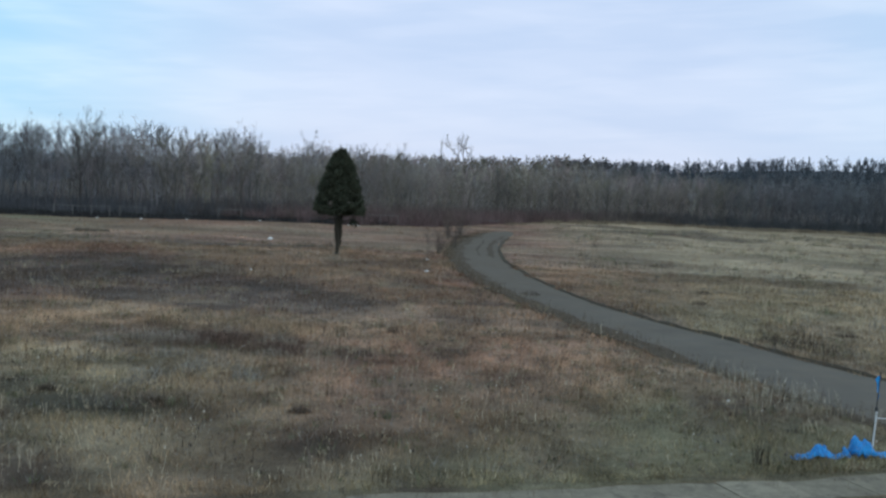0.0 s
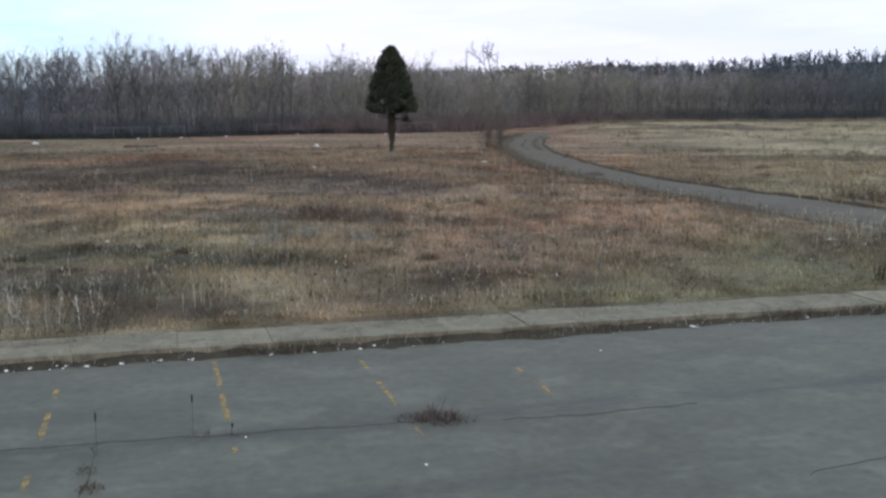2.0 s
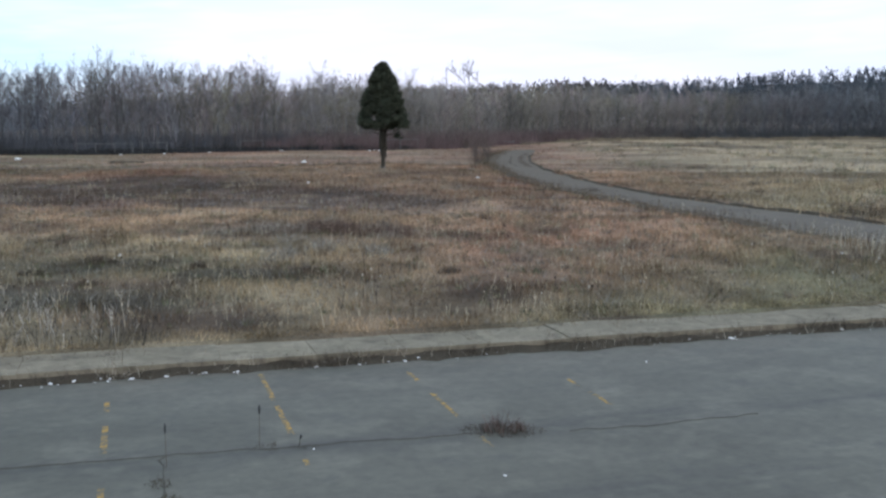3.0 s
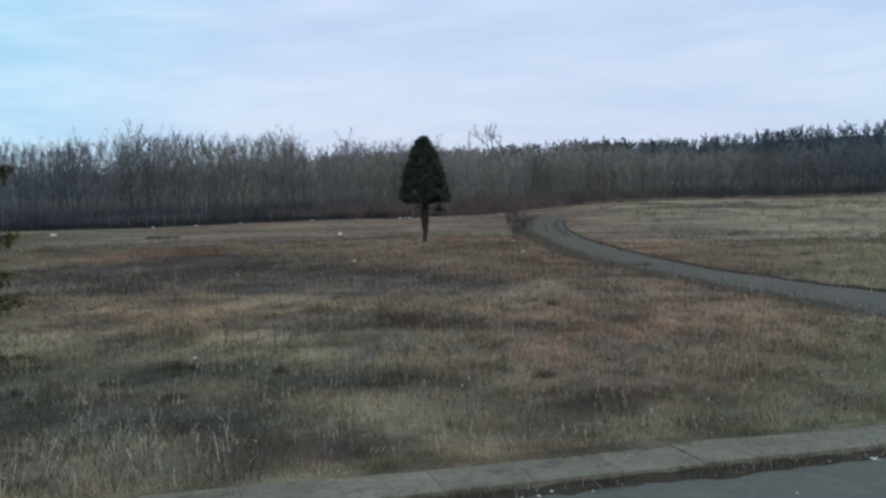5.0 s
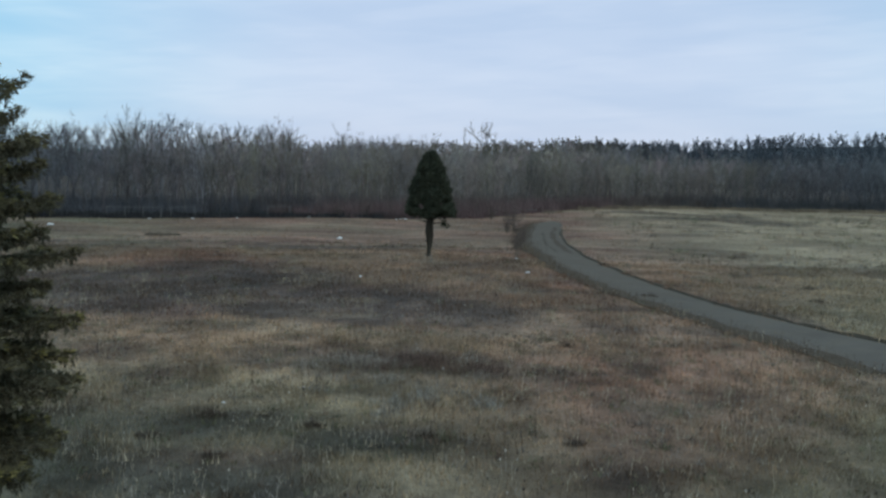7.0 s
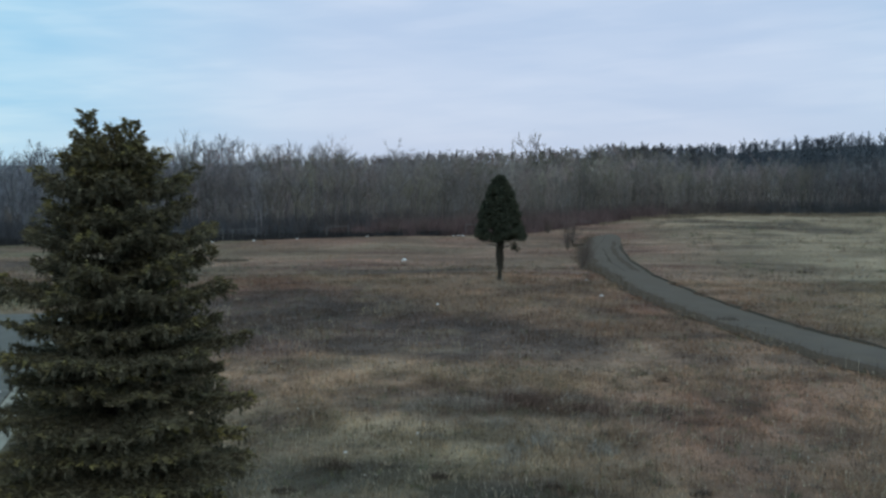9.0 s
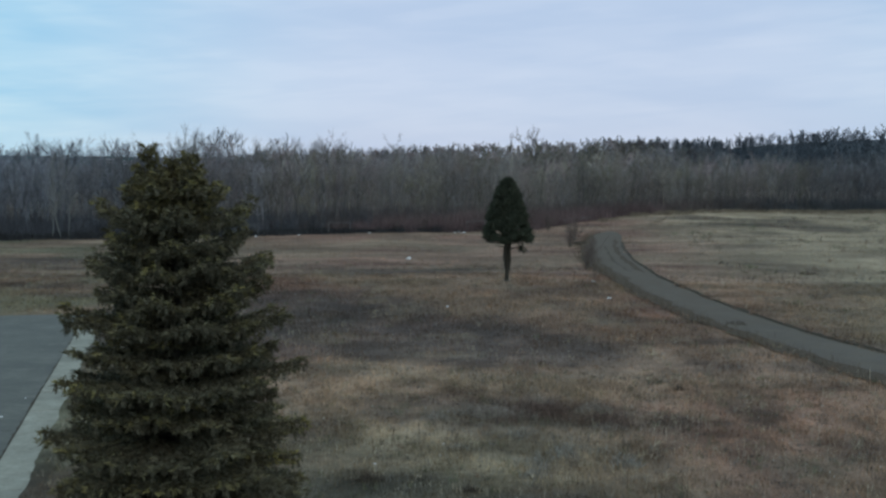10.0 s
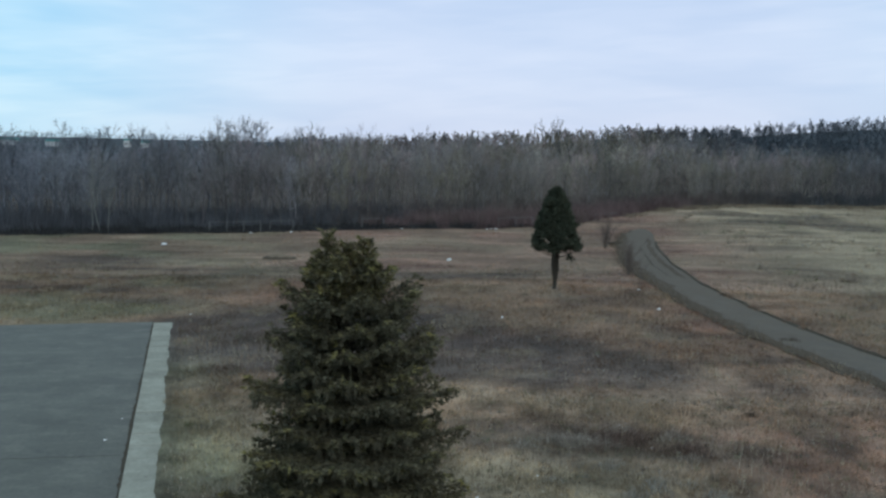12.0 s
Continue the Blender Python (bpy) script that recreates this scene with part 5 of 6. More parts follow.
def cedar(x, y):
    r = np.random.default_rng(51)
    root = empty("cedar_tree", x, y, gz1(x, y), "dark green conical cedar on a bare dark trunk in the field", "tree")
    wood = [tube(((0, 0, -0.3), (0.05, 0, 1.0), (-0.12, 0, 2.2), (-0.02, 0, 4.5), (0.05, 0, 8.6)), (0.20, 0.17, 0.23, 0.16, 0.03), 8),
            tube(((0.06, 0, 0.9), (0.24, 0.05, 1.8), (0.16, 0.05, 2.7), (0.4, 0.1, 4.0)), (0.10, 0.18, 0.16, 0.04), 6)]
    for a, l, z in ((0.2, 1.5, 2.9), (2.9, 1.2, 3.0), (1.4, 1.2, 3.1), (4.5, 1.3, 3.1), (3.6, 1.5, 3.3), (5.5, 1.4, 3.3)):
        wood.append(tube(((0, 0, z), (math.cos(a) * l * 0.5, math.sin(a) * l * 0.5, z + 0.1), (math.cos(a) * l, math.sin(a) * l, z + 0.25)), (0.07, 0.05, 0.02), 5))
    v, f = merge(wood)
    put("trunk", mesh_from("trunk", v, f, None, True), MAT_DARKBARK, root, "dark forked trunk")
    # lobes of foliage, each a knot of short sprays, smaller towards the top
    knots = []
    for i in range(250):
        t = (i + r.random()) / 250
        rad = float(np.interp(t, (0, 0.05, 0.14, 0.36, 0.6, 0.8, 0.93, 1.0), (2.14, 2.14, 2.04, 1.70, 1.26, 0.90, 0.54, 0.08)))
        a = i * 2.399963 + r.normal(0, 0.25)
        q = rad * (r.uniform(0.82, 1.03) if i % 4 else r.uniform(0.25, 0.75))
        knots.append((q * math.cos(a), q * math.sin(a), 3.62 + 5.45 * t + r.normal(0, 0.06), a, 0.44 - 0.20 * t))
    pts, out, size, shade = [], [], [], []
    for kx, ky, kz, a, ks in knots:
        m = int(46 * (ks / 0.44) ** 1.5) + 8
        d = r.normal(0, 1, (m, 3))
        d /= np.linalg.norm(d, axis=1)[:, None]
        d[:, 2] = np.where(d[:, 2] < 0, d[:, 2] * 0.5, d[:, 2])
        pts.append(np.array((kx, ky, kz)) + d * ks * r.uniform(0.25, 0.85, (m, 1)))
        out.append(d * 0.8 + np.array((math.cos(a) * 0.5, math.sin(a) * 0.5, 0.5)))
        size.append(r.uniform(0.14, 0.26, m))
        shade.append(np.array((.058, .066, .044)) * r.uniform(0.8, 1.2) * r.uniform(0.7, 1.35, (m, 1)))
    v, c = needles(np.concatenate(pts), np.concatenate(out), np.concatenate(size), 8, 0.13, np.concatenate(shade), r)
    # ragged shoots on the trunk, and a drooping spray under the crown
    m = 120
    a, z = r.random(m) * math.tau, r.uniform(0.9, 3.5, m)
    v3, c3 = needles(np.stack([0.2 * np.cos(a) + 0.05, 0.2 * np.sin(a), z], 1), np.stack([np.cos(a), np.sin(a), 0.6 + 0 * a], 1), r.uniform(0.10, 0.2, m), 8, 0.12, np.tile((.045, .042, .030), (m, 1)), r)
    n2 = 26
    p2 = np.array((1.15, 0.0, 3.25)) + r.normal(0, 0.14, (n2, 3)) + np.linspace(0, 1, n2)[:, None] * np.array((0.25, 0, -0.55))
    v2, c2 = needles(p2, np.tile((0.4, 0, -0.6), (n2, 1)), r.uniform(0.15, 0.25, n2), 14, 0.12, np.tile((.028, .036, .02), (n2, 1)), r)
    v, c = np.concatenate([v, v2, v3]), np.concatenate([c, c2, c3])
    put("crown", mesh_from("crown", v, np.arange(len(v)).reshape(-1, 3), c), MAT_NEEDLES, root, "dense dark green foliage")
    return root


cedar(-10.9, 87.6)


# ---- the spruce beside the lot ----
def spruce(x, y, height):
    """Tiers of flat boughs, each a stem with side twigs in one plane and short twigs hanging under it."""
    r = np.random.default_rng(61)
    root = empty("spruce_tree", x, y, gz1(x, y), "tall dark green spruce with layered drooping branches beside the lot", "tree")
    v, f = tube([(0, 0, z) for z in np.linspace(-0.3, height - 0.6, 8)], np.linspace(0.21, 0.02, 8), 8)
    put("trunk", mesh_from("trunk", v, f, None, True), MAT_DARKBARK, root)
    wood, pts, dirs, sizes, tones = [], [], [], [], []
    dark, light = np.array((.092, .083, .054)), np.array((.295, .250, .074))

    def spray(p, d, s, bright):
        pts.append(p), dirs.append(d), sizes.append(s)
        tones.append((dark * (1 - bright) + light * bright) * r.uniform(0.75, 1.25))

    def bough(zb, a, length, f_):
        out = np.array((math.cos(a), math.sin(a), 0.0))
        side = np.array((-math.sin(a), math.cos(a), 0.0))
        rise, sag = 0.50 * f_ - 0.06, 0.40 * (1 - f_) + 0.08
        twist = r.normal(0, 0.10)
        fresh = r.uniform(0.15, 1.0)

        def at(s):
            return np.array((0, 0, zb)) + out * length * s + side * length * twist * s * s + np.array((0, 0, length * (rise * s - sag * s * s + 0.20 * s ** 4)))
        wood.append(tube([at(s) for s in (0, 0.35, 0.7, 0.97)], (0.034, 0.024, 0.013, 0.004), 3))
        count = max(4, int(length * 6.5))
        for k in range(count):
            s = 0.14 + 0.86 * (k + r.random()) / count
            p = at(s)
            # side twigs make the bough widest past its middle
            reach = (0.16 + 0.30 * length * math.sin(math.pi * min(1.0, 0.12 + 0.86 * s)) ** 0.8) * r.uniform(0.75, 1.2)
            for sg in (-1, 1):
                d = out * 0.75 + side * sg * 0.8 + np.array((0, 0, 0.04 + 0.2 * f_))
                d /= np.linalg.norm(d)
                m = max(2, int(reach / 0.11))
                for j in range(m):
                    g = (j + 0.6) / m
                    q = p + d * reach * g + np.array((0, 0, -0.16 * g * g * reach + r.normal(0, 0.012)))
                    tip = g > 0.75
                    spray(q, d, 0.115 * r.uniform(0.85, 1.2), (0.85 if tip else 0.28) * fresh * r.random() * (0.1 + 0.9 * s * s))
                    if r.random() < 0.22 * (1 - 0.6 * f_):
                        for w in (0.06, 0.14):
                            spray(q + np.array((0, 0, -w)), np.array((0, 0, -1.0)) + d * 0.25, 0.10, 0.0)
            spray(p + np.array((0, 0, 0.03)), out * 0.6 + np.array((0, 0, 0.5)), 0.10, 0.35 * fresh * r.random() * s)
        spray(at(1.0), out + np.array((0, 0, 0.25)), 0.14, 0.7 * fresh)

    z, tier = 1.9, 0
    while z < height - 1.1:
        f_ = z / height
        n = int(round(15 - 6 * f_))
        a0 = r.random() * math.tau
        full = float(np.interp(z, (1.8, 2.6, 3.6, 4.6, 6.0, 7.5, 8.4, 9.1, 9.7, 10.2), (1.70, 2.15, 2.42, 2.48, 2.26, 1.92, 1.66, 1.44, 1.05, 0.62)))
        strong = 1.06 if tier % 2 else 0.93
        for i in range(n):
            a = a0 + math.tau * (i + r.uniform(-0.28, 0.28)) / n
            bough(z + r.uniform(-0.10, 0.10), a, full * strong * r.uniform(0.84, 1.07), f_)
        # short boughs between the tiers close the dark middle
        for i in range(7):
            bough(z + 0.27 + r.uniform(-0.08, 0.08), r.random() * math.tau, full * r.uniform(0.42, 0.66), f_)
        tier += 1
        z += (0.50 + 0.12 * (1 - f_)) * r.uniform(0.9, 1.12)
    # the top forks into leaders
    for lx, ly, lz, base in ((-0.52, -0.15, height - 0.02, height - 1.9), (0.30, 0.12, height - 0.18, height - 1.9), (-0.12, 0.2, height - 0.30, height - 1.7), (0.58, -0.25, height - 0.70, height - 2.0), (-0.80, 0.2, height - 0.70, height - 2.0), (-0.2, -0.4, height - 0.6, height - 1.9), (0.1, 0.5, height - 0.7, height - 1.9)):
        wood.append(tube(((0, 0, base), (lx, ly, (base + lz) / 2 + 0.1), (lx, ly, lz)), (0.035, 0.025, 0.006), 4))
        for s in np.linspace(0.08, 1.0, 26):
            c = np.array((lx * min(1, s * 2), ly * min(1, s * 2), base + (lz - base) * s))
            spray(c, np.array((0, 0, 1.0)), 0.10, 0.2 * r.random())
            a = r.random() * math.tau
            for i in range(2):
                a += 2.4 + r.normal(0, 0.3)
                l = (0.16 + 0.46 * (1 - s)) * r.uniform(0.7, 1.15)
                d = np.array((math.cos(a), math.sin(a), 0.55))
                e = np.array((-math.sin(a), math.cos(a), 0.2))
                for g in np.arange(0.05, l, 0.085):
                    spray(c + d * g, d, 0.10, 0.35 * r.random())
                    for sg in (-1, 1):
                        spray(c + d * g + e * sg * 0.4 * (l - g), d + e * sg, 0.09, 0.4 * r.random())
    v, f = merge(wood)
    put("limb", mesh_from("limb", v, f, None, True), MAT_DARKBARK, root, "thin brown limbs")
    v, c = needles(np.array(pts), np.array(dirs), np.array(sizes), 9, 0.15, np.array(tones), r, 0.05, 0.40, 0.22)
    put("crown", mesh_from("crown", v, np.arange(len(v)).reshape(-1, 3), c), MAT_NEEDLES, root, "dense green needle sprays with lighter tips")
    return root


spruce(-18.7, 19.4, 10.85)


# ---- bare bushes ----
def bush(x, y, h, seed, tone_label, spread=0.2, stems=20):
    root = empty("bare_bush", x, y, gz1(x, y), tone_label, "bush", "bare bushes")
    r = np.random.default_rng(seed)
    wood, fine = [], []
    for i in range(stems):
        a, l = r.random() * math.tau, h * r.uniform(0.6, 1.0)
        k = abs(r.normal(0, spread))
        d = np.array((math.cos(a) * k, math.sin(a) * k, 1.0))
        p, q, e = np.array((math.cos(a), math.sin(a), -0.5)) * 0.12, d * l * 0.5, d * l + r.normal(0, 0.12, 3)
        wood.append(tube((p, q, e), (0.014, 0.009, 0.003), 3))
        m = 22
        t = r.uniform(0.2, 1, m)[:, None]
        b = p + (e - p) * t
        w = d * 0.6 + r.normal(0, 0.5, (m, 3))
        off = np.cross(r.normal(0, 1, (m, 3)), w)
        off = off / np.linalg.norm(off, axis=1)[:, None] * 0.008
        fine.append((np.stack([b - off, b + off, b + w * r.uniform(0.3, 0.9, m)[:, None]], 1).reshape(-1, 3), np.arange(m * 3).reshape(-1, 3)))
    v, f = merge(wood)
    put("stem", mesh_from("stem", v, f, None, True), MAT_BARK, root)
    v, f = merge(fine)
    put("crown", mesh_from("crown", v, f, np.tile((.13, .095, .082), (len(v), 1))), MAT_WOODS, root, "fine reddish twigs")


bush(-3.0, 89.0, 3.4, 71, "thin bare sapling beside the drive", 0.10, 5)
bush(-2.2, 104.0, 2.4, 73, "low bare bush at the bend of the drive", 0.45, 24)
bush(-0.6, 118.0, 2.8, 79, "low reddish bare bush at the bend of the drive", 0.5, 26)
bush(-1.7, 136.0, 3.2, 77, "broad reddish bare bush at the bend of the drive", 0.55, 34)
bush(0.1, 152.0, 5.0, 75, "broad reddish bare bush at the bend of the drive", 0.55, 46)
for x, y, h, sd in ((-20.0, 172.0, 3.4, 131), (-16.5, 175.0, 4.2, 132), (-13.0, 178.0, 4.2, 133), (-9.0, 181.0, 4.0, 134), (-5.0, 184.0, 4.2, 135), (-2.6, 178.0, 3.8, 136), (-24.5, 171.0, 3.0, 137), (-29.0, 169.0, 2.6, 138)):
    bush(x, y, h, sd, "broad reddish bare bush at the foot of the woods", 0.6, 44)


# ---- fallen canopy with blue tarpaulin ----
def tarp_sheet(name, cx, cy, z, lx, ly, h, seed, parent, label):
    n, m = 26, 16
    gx_, gy_ = np.meshgrid(np.linspace(-1, 1, n), np.linspace(-1, 1, m))
    k = vnoise(gx_ * 3, gy_ * 3, 1.5, seed) * 0.75 + vnoise(gx_ * 3 + gy_ * 2, gy_ * 1.5, 0.5, seed + 1) * 0.25
    edge = 1 - np.maximum(np.abs(gx_) ** 3, np.abs(gy_) ** 3)
    zz = z + h * k * (0.25 + 0.75 * edge) * (0.6 + 0.6 * vnoise(gx_, gy_, 0.8, seed + 2))
    xx = cx + gx_ * lx * (1 + 0.25 * (vnoise(gx_, gy_, 0.6, seed + 3) - 0.5))
    yy = cy + gy_ * ly * (1 + 0.5 * (vnoise(gx_, gy_, 0.6, seed + 4) - 0.5))
    v = np.stack([xx.ravel(), yy.ravel(), zz.ravel()], 1)
    i = np.arange(n * m).reshape(m, n)
    f = np.stack([i[:-1, :-1], i[:-1, 1:], i[1:, 1:], i[1:, :-1]], -1).reshape(-1, 4)
    ob = put(name, mesh_from(name, v, f, None, True), MAT_TARP, parent, label)
    mod = ob.modifiers.new("thickness", "SOLIDIFY")
    mod.thickness = 0.006
    return ob


def canopy(x, y):
    root = empty("fallen_canopy", x, y, gz1(x, y), "collapsed canopy of crumpled blue tarpaulin with an upright pole", "canopy", rz=math.degrees(LOT))
    tarp_sheet("tarpaulin", -0.55, -0.25, -0.03, 0.38, 0.34, 1.15, 81, root, "big crumpled bright blue sheet")
    tarp_sheet("tarpaulin", -1.85, -0.15, -0.03, 0.40, 0.26, 0.58, 84, root, "crumpled bright blue sheet")
    tarp_sheet("tarpaulin", -1.15, -0.2, -0.03, 0.30, 0.18, 0.40, 93, root, "small crumpled blue sheet")
    tarp_sheet("tarpaulin", -2.55, -0.3, -0.03, 0.28, 0.16, 0.30, 87, root, "small torn blue sheet")
    tarp_sheet("tarpaulin", 0.85, -0.3, -0.03, 1.0, 0.3, 0.34, 90, root, "flat crumpled bright blue sheet")
    for name, z0, z1, rad, mat, dx in (("lower_pole", -0.1, 1.27, 0.026, MAT_POLE, 0.0), ("upper_pole", 1.22, 2.32, 0.017, MAT_BLACK, 0.03)):
        bm = bmesh.new()
        bmesh.ops.create_cone(bm, cap_ends=True, segments=12, radius1=rad, radius2=rad, depth=z1 - z0, matrix=pose(0.16 + dx, 0.1, (z0 + z1) / 2, 0, 2.5, 0))
        pole = part(name, bm, mat, root, "white pole" if mat is MAT_POLE else "thin black pole")
    bm = bmesh.new()
    bmesh.ops.create_cone(bm, cap_ends=True, segments=12, radius1=0.04, radius2=0.04, depth=0.12, matrix=pose(0.17, 0.1, 1.26, 0, 2.5, 0))
    part("clamp", bm, MAT_BLACK, pole)
    bm = bmesh.new()
    bmesh.ops.create_cone(bm, cap_ends=True, segments=8, radius1=0.015, radius2=0.015, depth=0.5, matrix=pose(0.42, 0.1, 0.98, 0, 95, 0))
    part("strut", bm, MAT_POLE, pole, "short white strut")
    # a torn strip still hanging from the top
    bm = bmesh.new()
    rows = []
    for i in range(7):
        z, w = 2.22 - 0.11 * i, 0.06 + 0.05 * math.sin(i * 1.3) ** 2
        rows.append([bm.verts.new((0.21 - w * 1.6 + 0.02 * i, 0.1 + 0.02 * math.sin(i), z)), bm.verts.new((0.21, 0.1, z))])
    for a, b in zip(rows, rows[1:]):
        bm.faces.new((a[0], a[1], b[1], b[0]))
    ob = part("torn_strip", bm, MAT_TARP, pole, "torn blue strip")
    mod = ob.modifiers.new("thickness", "SOLIDIFY")
    mod.thickness = 0.005


canopy(11.9, 28.4)


# ---- litter ----
def litter(x, y, z, size, seed, label):
    r = np.random.default_rng(seed)
    bm = bmesh.new()
    bmesh.ops.create_icosphere(bm, subdivisions=2, radius=1.0)
    for v in bm.verts:
        k = 0.7 + 0.5 * r.random()
        v.co = Vector((v.co.x * size * k, v.co.y * size * 0.6 * k, max(v.co.z, -0.4) * size * 0.42 * k))
    ob = part("litter", bm, MAT_LITTER, None)
    ob.matrix_world = pose(x, y, z + size * 0.12, 0, 0, r.random() * 360)
    tagged(ob, label, "litter", "litter")


for i, (x, y, s) in enumerate(((-22.25, 115.9, 0.48), (-2.63, 79.2, 0.22), (-15.5, 73.6, 0.17), (-16.06, 32.9, 0.08), (-62.6, 130.6, 0.55), (-56.5, 153.5, 0.3), (-50.6, 156.6, 0.34), (-44.2, 159.8, 0.28), (-33.2, 163.6, 0.4), (-19.0, 168.2, 0.3), (-18.2, 168.9, 0.34), (-17.4, 168.6, 0.3),
                               (-2.95, 89.4, .2), (-8.7, 39.95, 0.13), (9.5, 34.6, 0.07), (10.3, 33.3, 0.06), (-39.5, 71.5, 0.14), (-13.75, 35.6, 0.07), (-29.6, 44, 0.05), (7.8, 216.0, 0.4))):
    litter(x, y, gz1(x, y), s, 90 + i, "scrap of pale litter lying in the dry grass")
for i, (u, v, s) in enumerate(((-18.9, 47.0, 0.10), (-18.4, 50.5, 0.06), (0.2, 12.6, 0.035), (-2.1, 14.45, 0.025), (5.3, 17.9, 0.03))):
    litter(*lot(u, v), 0.0, s, 120 + i, "small scrap of white litter on the asphalt")
for i in range(76):
    u = rng.normal(-6.2, 1.6) if i % 3 == 0 else rng.uniform(-10, 20)
    litter(*lot(u, WALK_V[0] - 0.16 - 0.34 * rng.random()), 0.015, 0.018 + 0.040 * rng.random() ** 1.8, 150 + i, "small scrap of pale litter in the gutter")


def mound(x, y, w, d, h, label):
    root = empty("earth_mound", x, y, gz1(x, y), label, "mound")
    n, m = 40, 16
    gx_, gy_ = np.meshgrid(np.linspace(-1, 1, n), np.linspace(-1, 1, m))
    lump = np.clip(1 - gx_ ** 2 - gy_ ** 2, 0, 1) ** 0.6
    zz = h * lump * (0.6 + 0.8 * vnoise(gx_ * w, gy_ * w, 0.5, 51)) - 0.06
    v = np.stack([gx_.ravel() * w / 2, gy_.ravel() * d / 2, zz.ravel()], 1)
    i = np.arange(n * m).reshape(m, n)
    f = np.stack([i[:-1, :-1], i[:-1, 1:], i[1:, 1:], i[1:, :-1]], -1).reshape(-1, 4)
    put("soil", mesh_from("soil", v, f, np.array((.10, .078, .056)) + np.array((.15, .115, .08)) * smooth(0.2, 0.42, v[:, 2])[:, None], True), MAT_GROUND, root)


mound(-42.4, 113.5, 4.4, 2.6, 0.55, "low dark mound of bare earth in the dry field")


# ---- rail fence at the foot of the wood ----
def fence(points, label):
    root = empty("rail_fence", *points[0], gz1(*points[0]), label, "fence", "rail fences")
    o = Vector((*points[0], gz1(*points[0])))
    tops = []
    for x, y in points:
        p = Vector((x, y, gz1(x, y))) - o
        bm = bmesh.new()
        bmesh.ops.create_cone(bm, cap_ends=True, segments=8, radius1=0.06, radius2=0.05, depth=2.1, matrix=Matrix.Translation(p + Vector((0, 0, 0.8))))
        part("post", bm, MAT_RAIL, root)
        tops.append(p)
    for a, b in zip(tops, tops[1:]):
        for h in (1.75,):
            v, f = tube((a + Vector((0, 0, h)), (a + b) / 2 + Vector((0, 0, h - 0.03)), b + Vector((0, 0, h))), (0.035, 0.035, 0.035), 6)
            put("rail", mesh_from("rail", v, f, None, True), MAT_RAIL, root)


for x0, x1, n in ((-63.0, -55.6, 4), (-54.2, -50.8, 2), (-40, -36.5, 2), (-17, -11, 3)):
    xs = np.linspace(x0, x1, n)
    fence([(float(q), float(front_y(q)) + 1.2) for q in xs], "weathered grey rail fence at the foot of the woods")


# ---- a dark log by the bend, and a rail added where the drive meets the wood
def log(x, y, length, rad, rz):
    root = empty("log", x, y, gz1(x, y) + rad * 0.7, "dark weathered log lying beside the drive", "log")
    v, f = tube([(length * (k / 6 - 0.5), 0.05 * math.sin(k * 1.7), 0.03 * math.sin(k * 2.3)) for k in range(7)], [rad * (1 - 0.06 * k) for k in range(7)], 8)
    put("stem", mesh_from("stem", v, f, None, True), MAT_DARKBARK, root)
    v, f = tube(((length * 0.2, 0, 0), (length * 0.28, 0.1, 0.25), (length * 0.3, 0.12, 0.4)), (rad * 0.4, rad * 0.3, rad * 0.2), 6)
    put("branch_stub", mesh_from("branch_stub", v, f, None, True), MAT_DARKBARK, root)
    root.matrix_world = pose(x, y, gz1(x, y) + rad * 0.7, 0, 0, rz)


log(0.3, 143.0, 2.2, 0.18, 40)


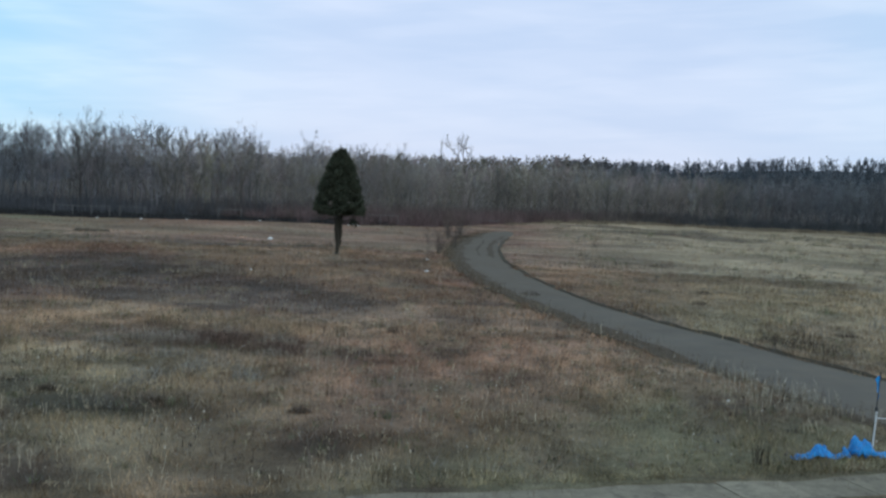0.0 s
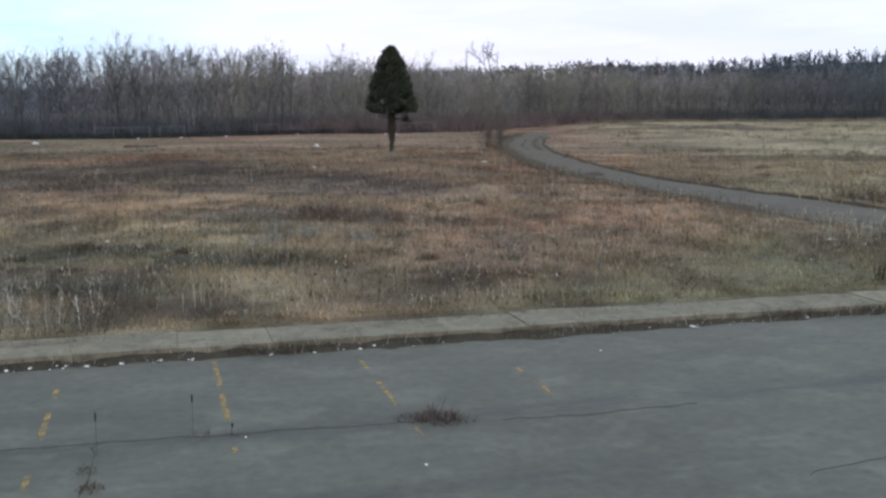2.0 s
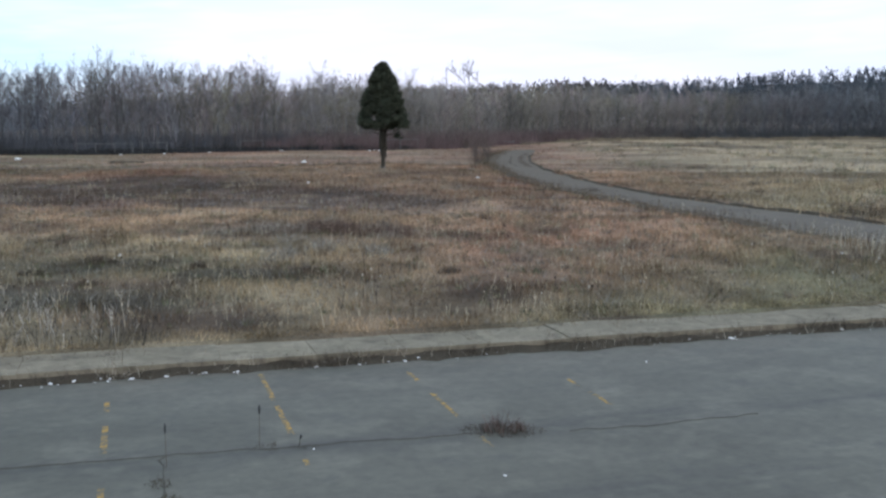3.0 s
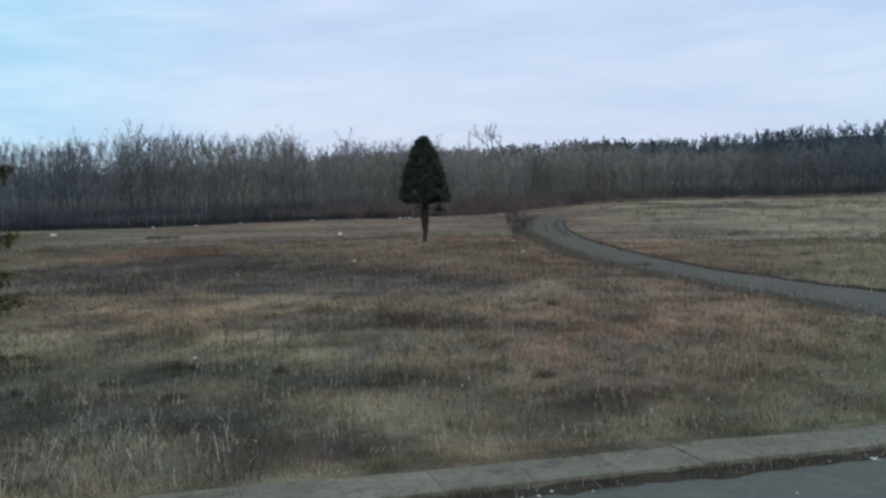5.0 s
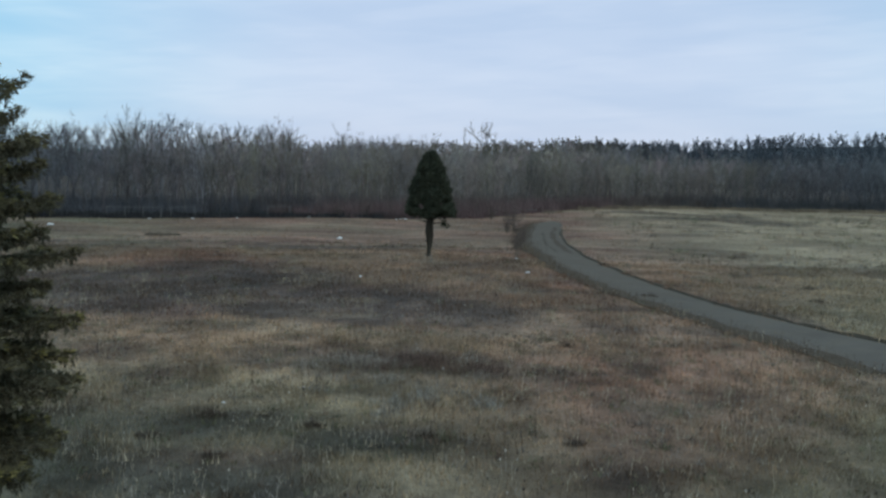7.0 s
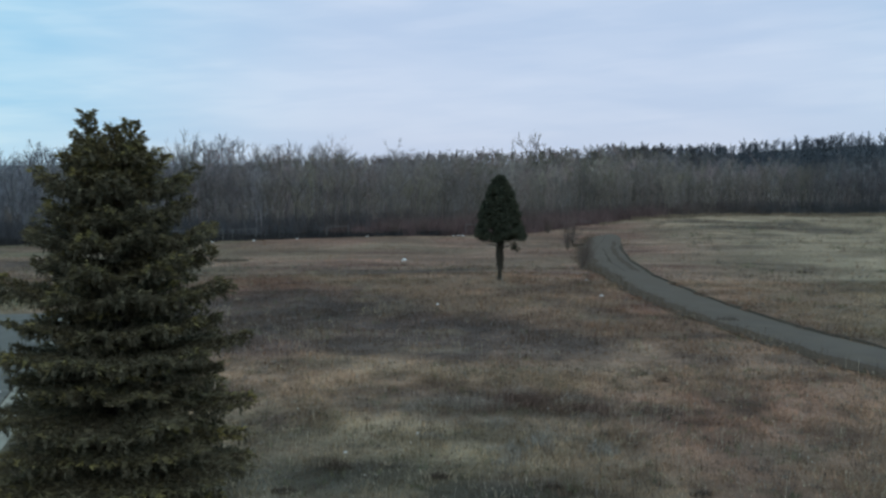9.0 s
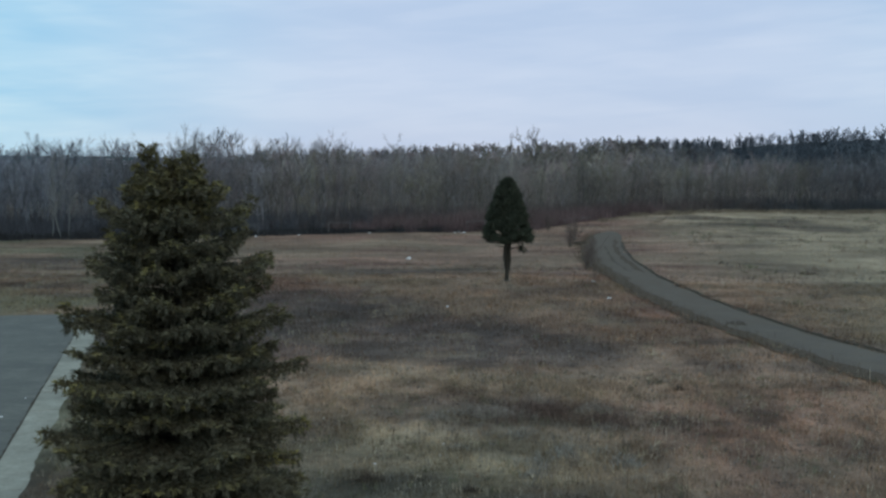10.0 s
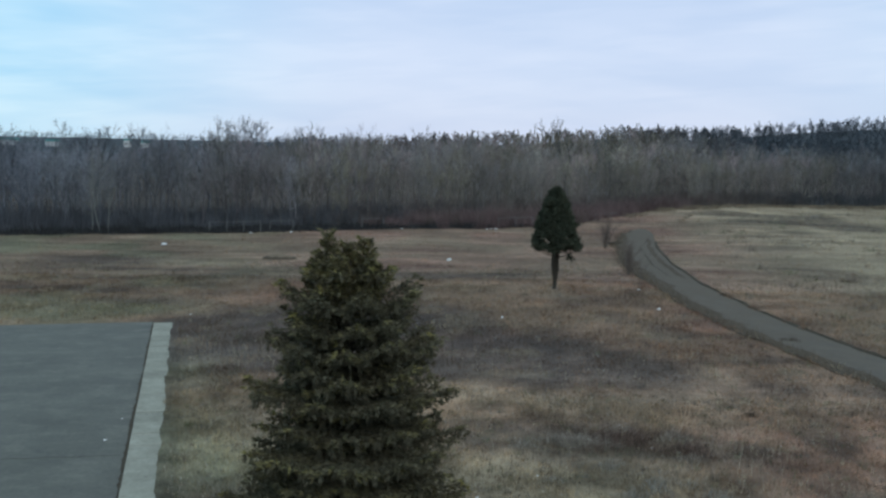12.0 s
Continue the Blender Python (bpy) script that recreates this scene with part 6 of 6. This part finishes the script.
def guard_rail(points):
    x0, y0 = points[0]
    o = Vector((x0, y0, gz1(x0, y0)))
    root = empty("guard_rail", *o, "low grey-green steel guard rail where the drive meets the woods", "guard rail")
    feet = [Vector((x, y, gz1(x, y))) - o for x, y in points]
    for p in feet:
        bm = bmesh.new()
        bmesh.ops.create_cube(bm, size=1.0, matrix=Matrix.Translation(p + Vector((0, 0, 0.35))) @ Matrix.Diagonal((0.14, 0.14, 1.1, 1)))
        part("post", bm, MAT_RAIL, root)
    for a, b in zip(feet, feet[1:]):
        d = (b - a).normalized()
        n = Vector((d.y, -d.x, 0)) * 0.09
        bm = bmesh.new()
        rows = []
        for z, k in ((0.45, 1.0), (0.53, 1.7), (0.62, 1.0), (0.70, 1.7), (0.80, 1.0)):
            rows.append([bm.verts.new(q + n * k + Vector((0, 0, z))) for q in (a, b)])
        for p, q in zip(rows, rows[1:]):
            bm.faces.new((p[0], p[1], q[1], q[0]))
        bmesh.ops.solidify(bm, geom=bm.faces[:], thickness=0.012)
        part("rail", bm, MAT_GUARD, root)


# invented rail, standing in for the drive's far blue-grey continuation
guard_rail([(0.6, 203.0), (3.1, 206.8), (5.6, 210.4), (8.2, 213.6)])


# ---- far houses on the left-hand slope ----
def house(x, y, w, d, h, rz, label):
    z = gz1(x, y)
    root = empty("house", x, y, z, label, "house", "far houses")
    bm = bmesh.new()
    bmesh.ops.create_cube(bm, size=1.0, matrix=Matrix.Translation((0, 0, h / 2)) @ Matrix.Diagonal((w, d, h, 1)))
    part("wall", bm, MAT_SIDING, root)
    bm = bmesh.new()
    a = [bm.verts.new(q) for q in ((-w * 0.54, -d * 0.56, h + 0.02), (w * 0.54, -d * 0.56, h + 0.02), (w * 0.54, d * 0.56, h + 0.02), (-w * 0.54, d * 0.56, h + 0.02), (-w * 0.54, 0, h + d * 0.3), (w * 0.54, 0, h + d * 0.3))]
    for q in ((0, 1, 5, 4), (3, 4, 5, 2), (0, 4, 3), (1, 2, 5), (0, 3, 2, 1)):
        bm.faces.new([a[k] for k in q])
    part("roof", bm, MAT_ROOF, root)
    for i in range(3):
        bm = bmesh.new()
        bmesh.ops.create_cube(bm, size=1.0, matrix=Matrix.Translation((w * (-0.3 + 0.3 * i), -d / 2 - 0.02, h * 0.55)) @ Matrix.Diagonal((w * 0.12, 0.08, h * 0.35, 1)))
        part("window", bm, MAT_PANE, root)
    root.matrix_world = pose(x, y, z, 0, 0, rz)


house(-548, 1022, 22, 9, 5.2, 27, "long pale house with a green roof on a distant slope")
house(-509, 1042, 13, 8, 4.8, 27, "pale house with a green roof on a distant slope")
house(-438, 1073, 8, 7, 7.5, 22, "small pale house on a distant slope")
house(-421, 1080, 10, 8, 5.4, 22, "pale house with a green roof on a distant slope")
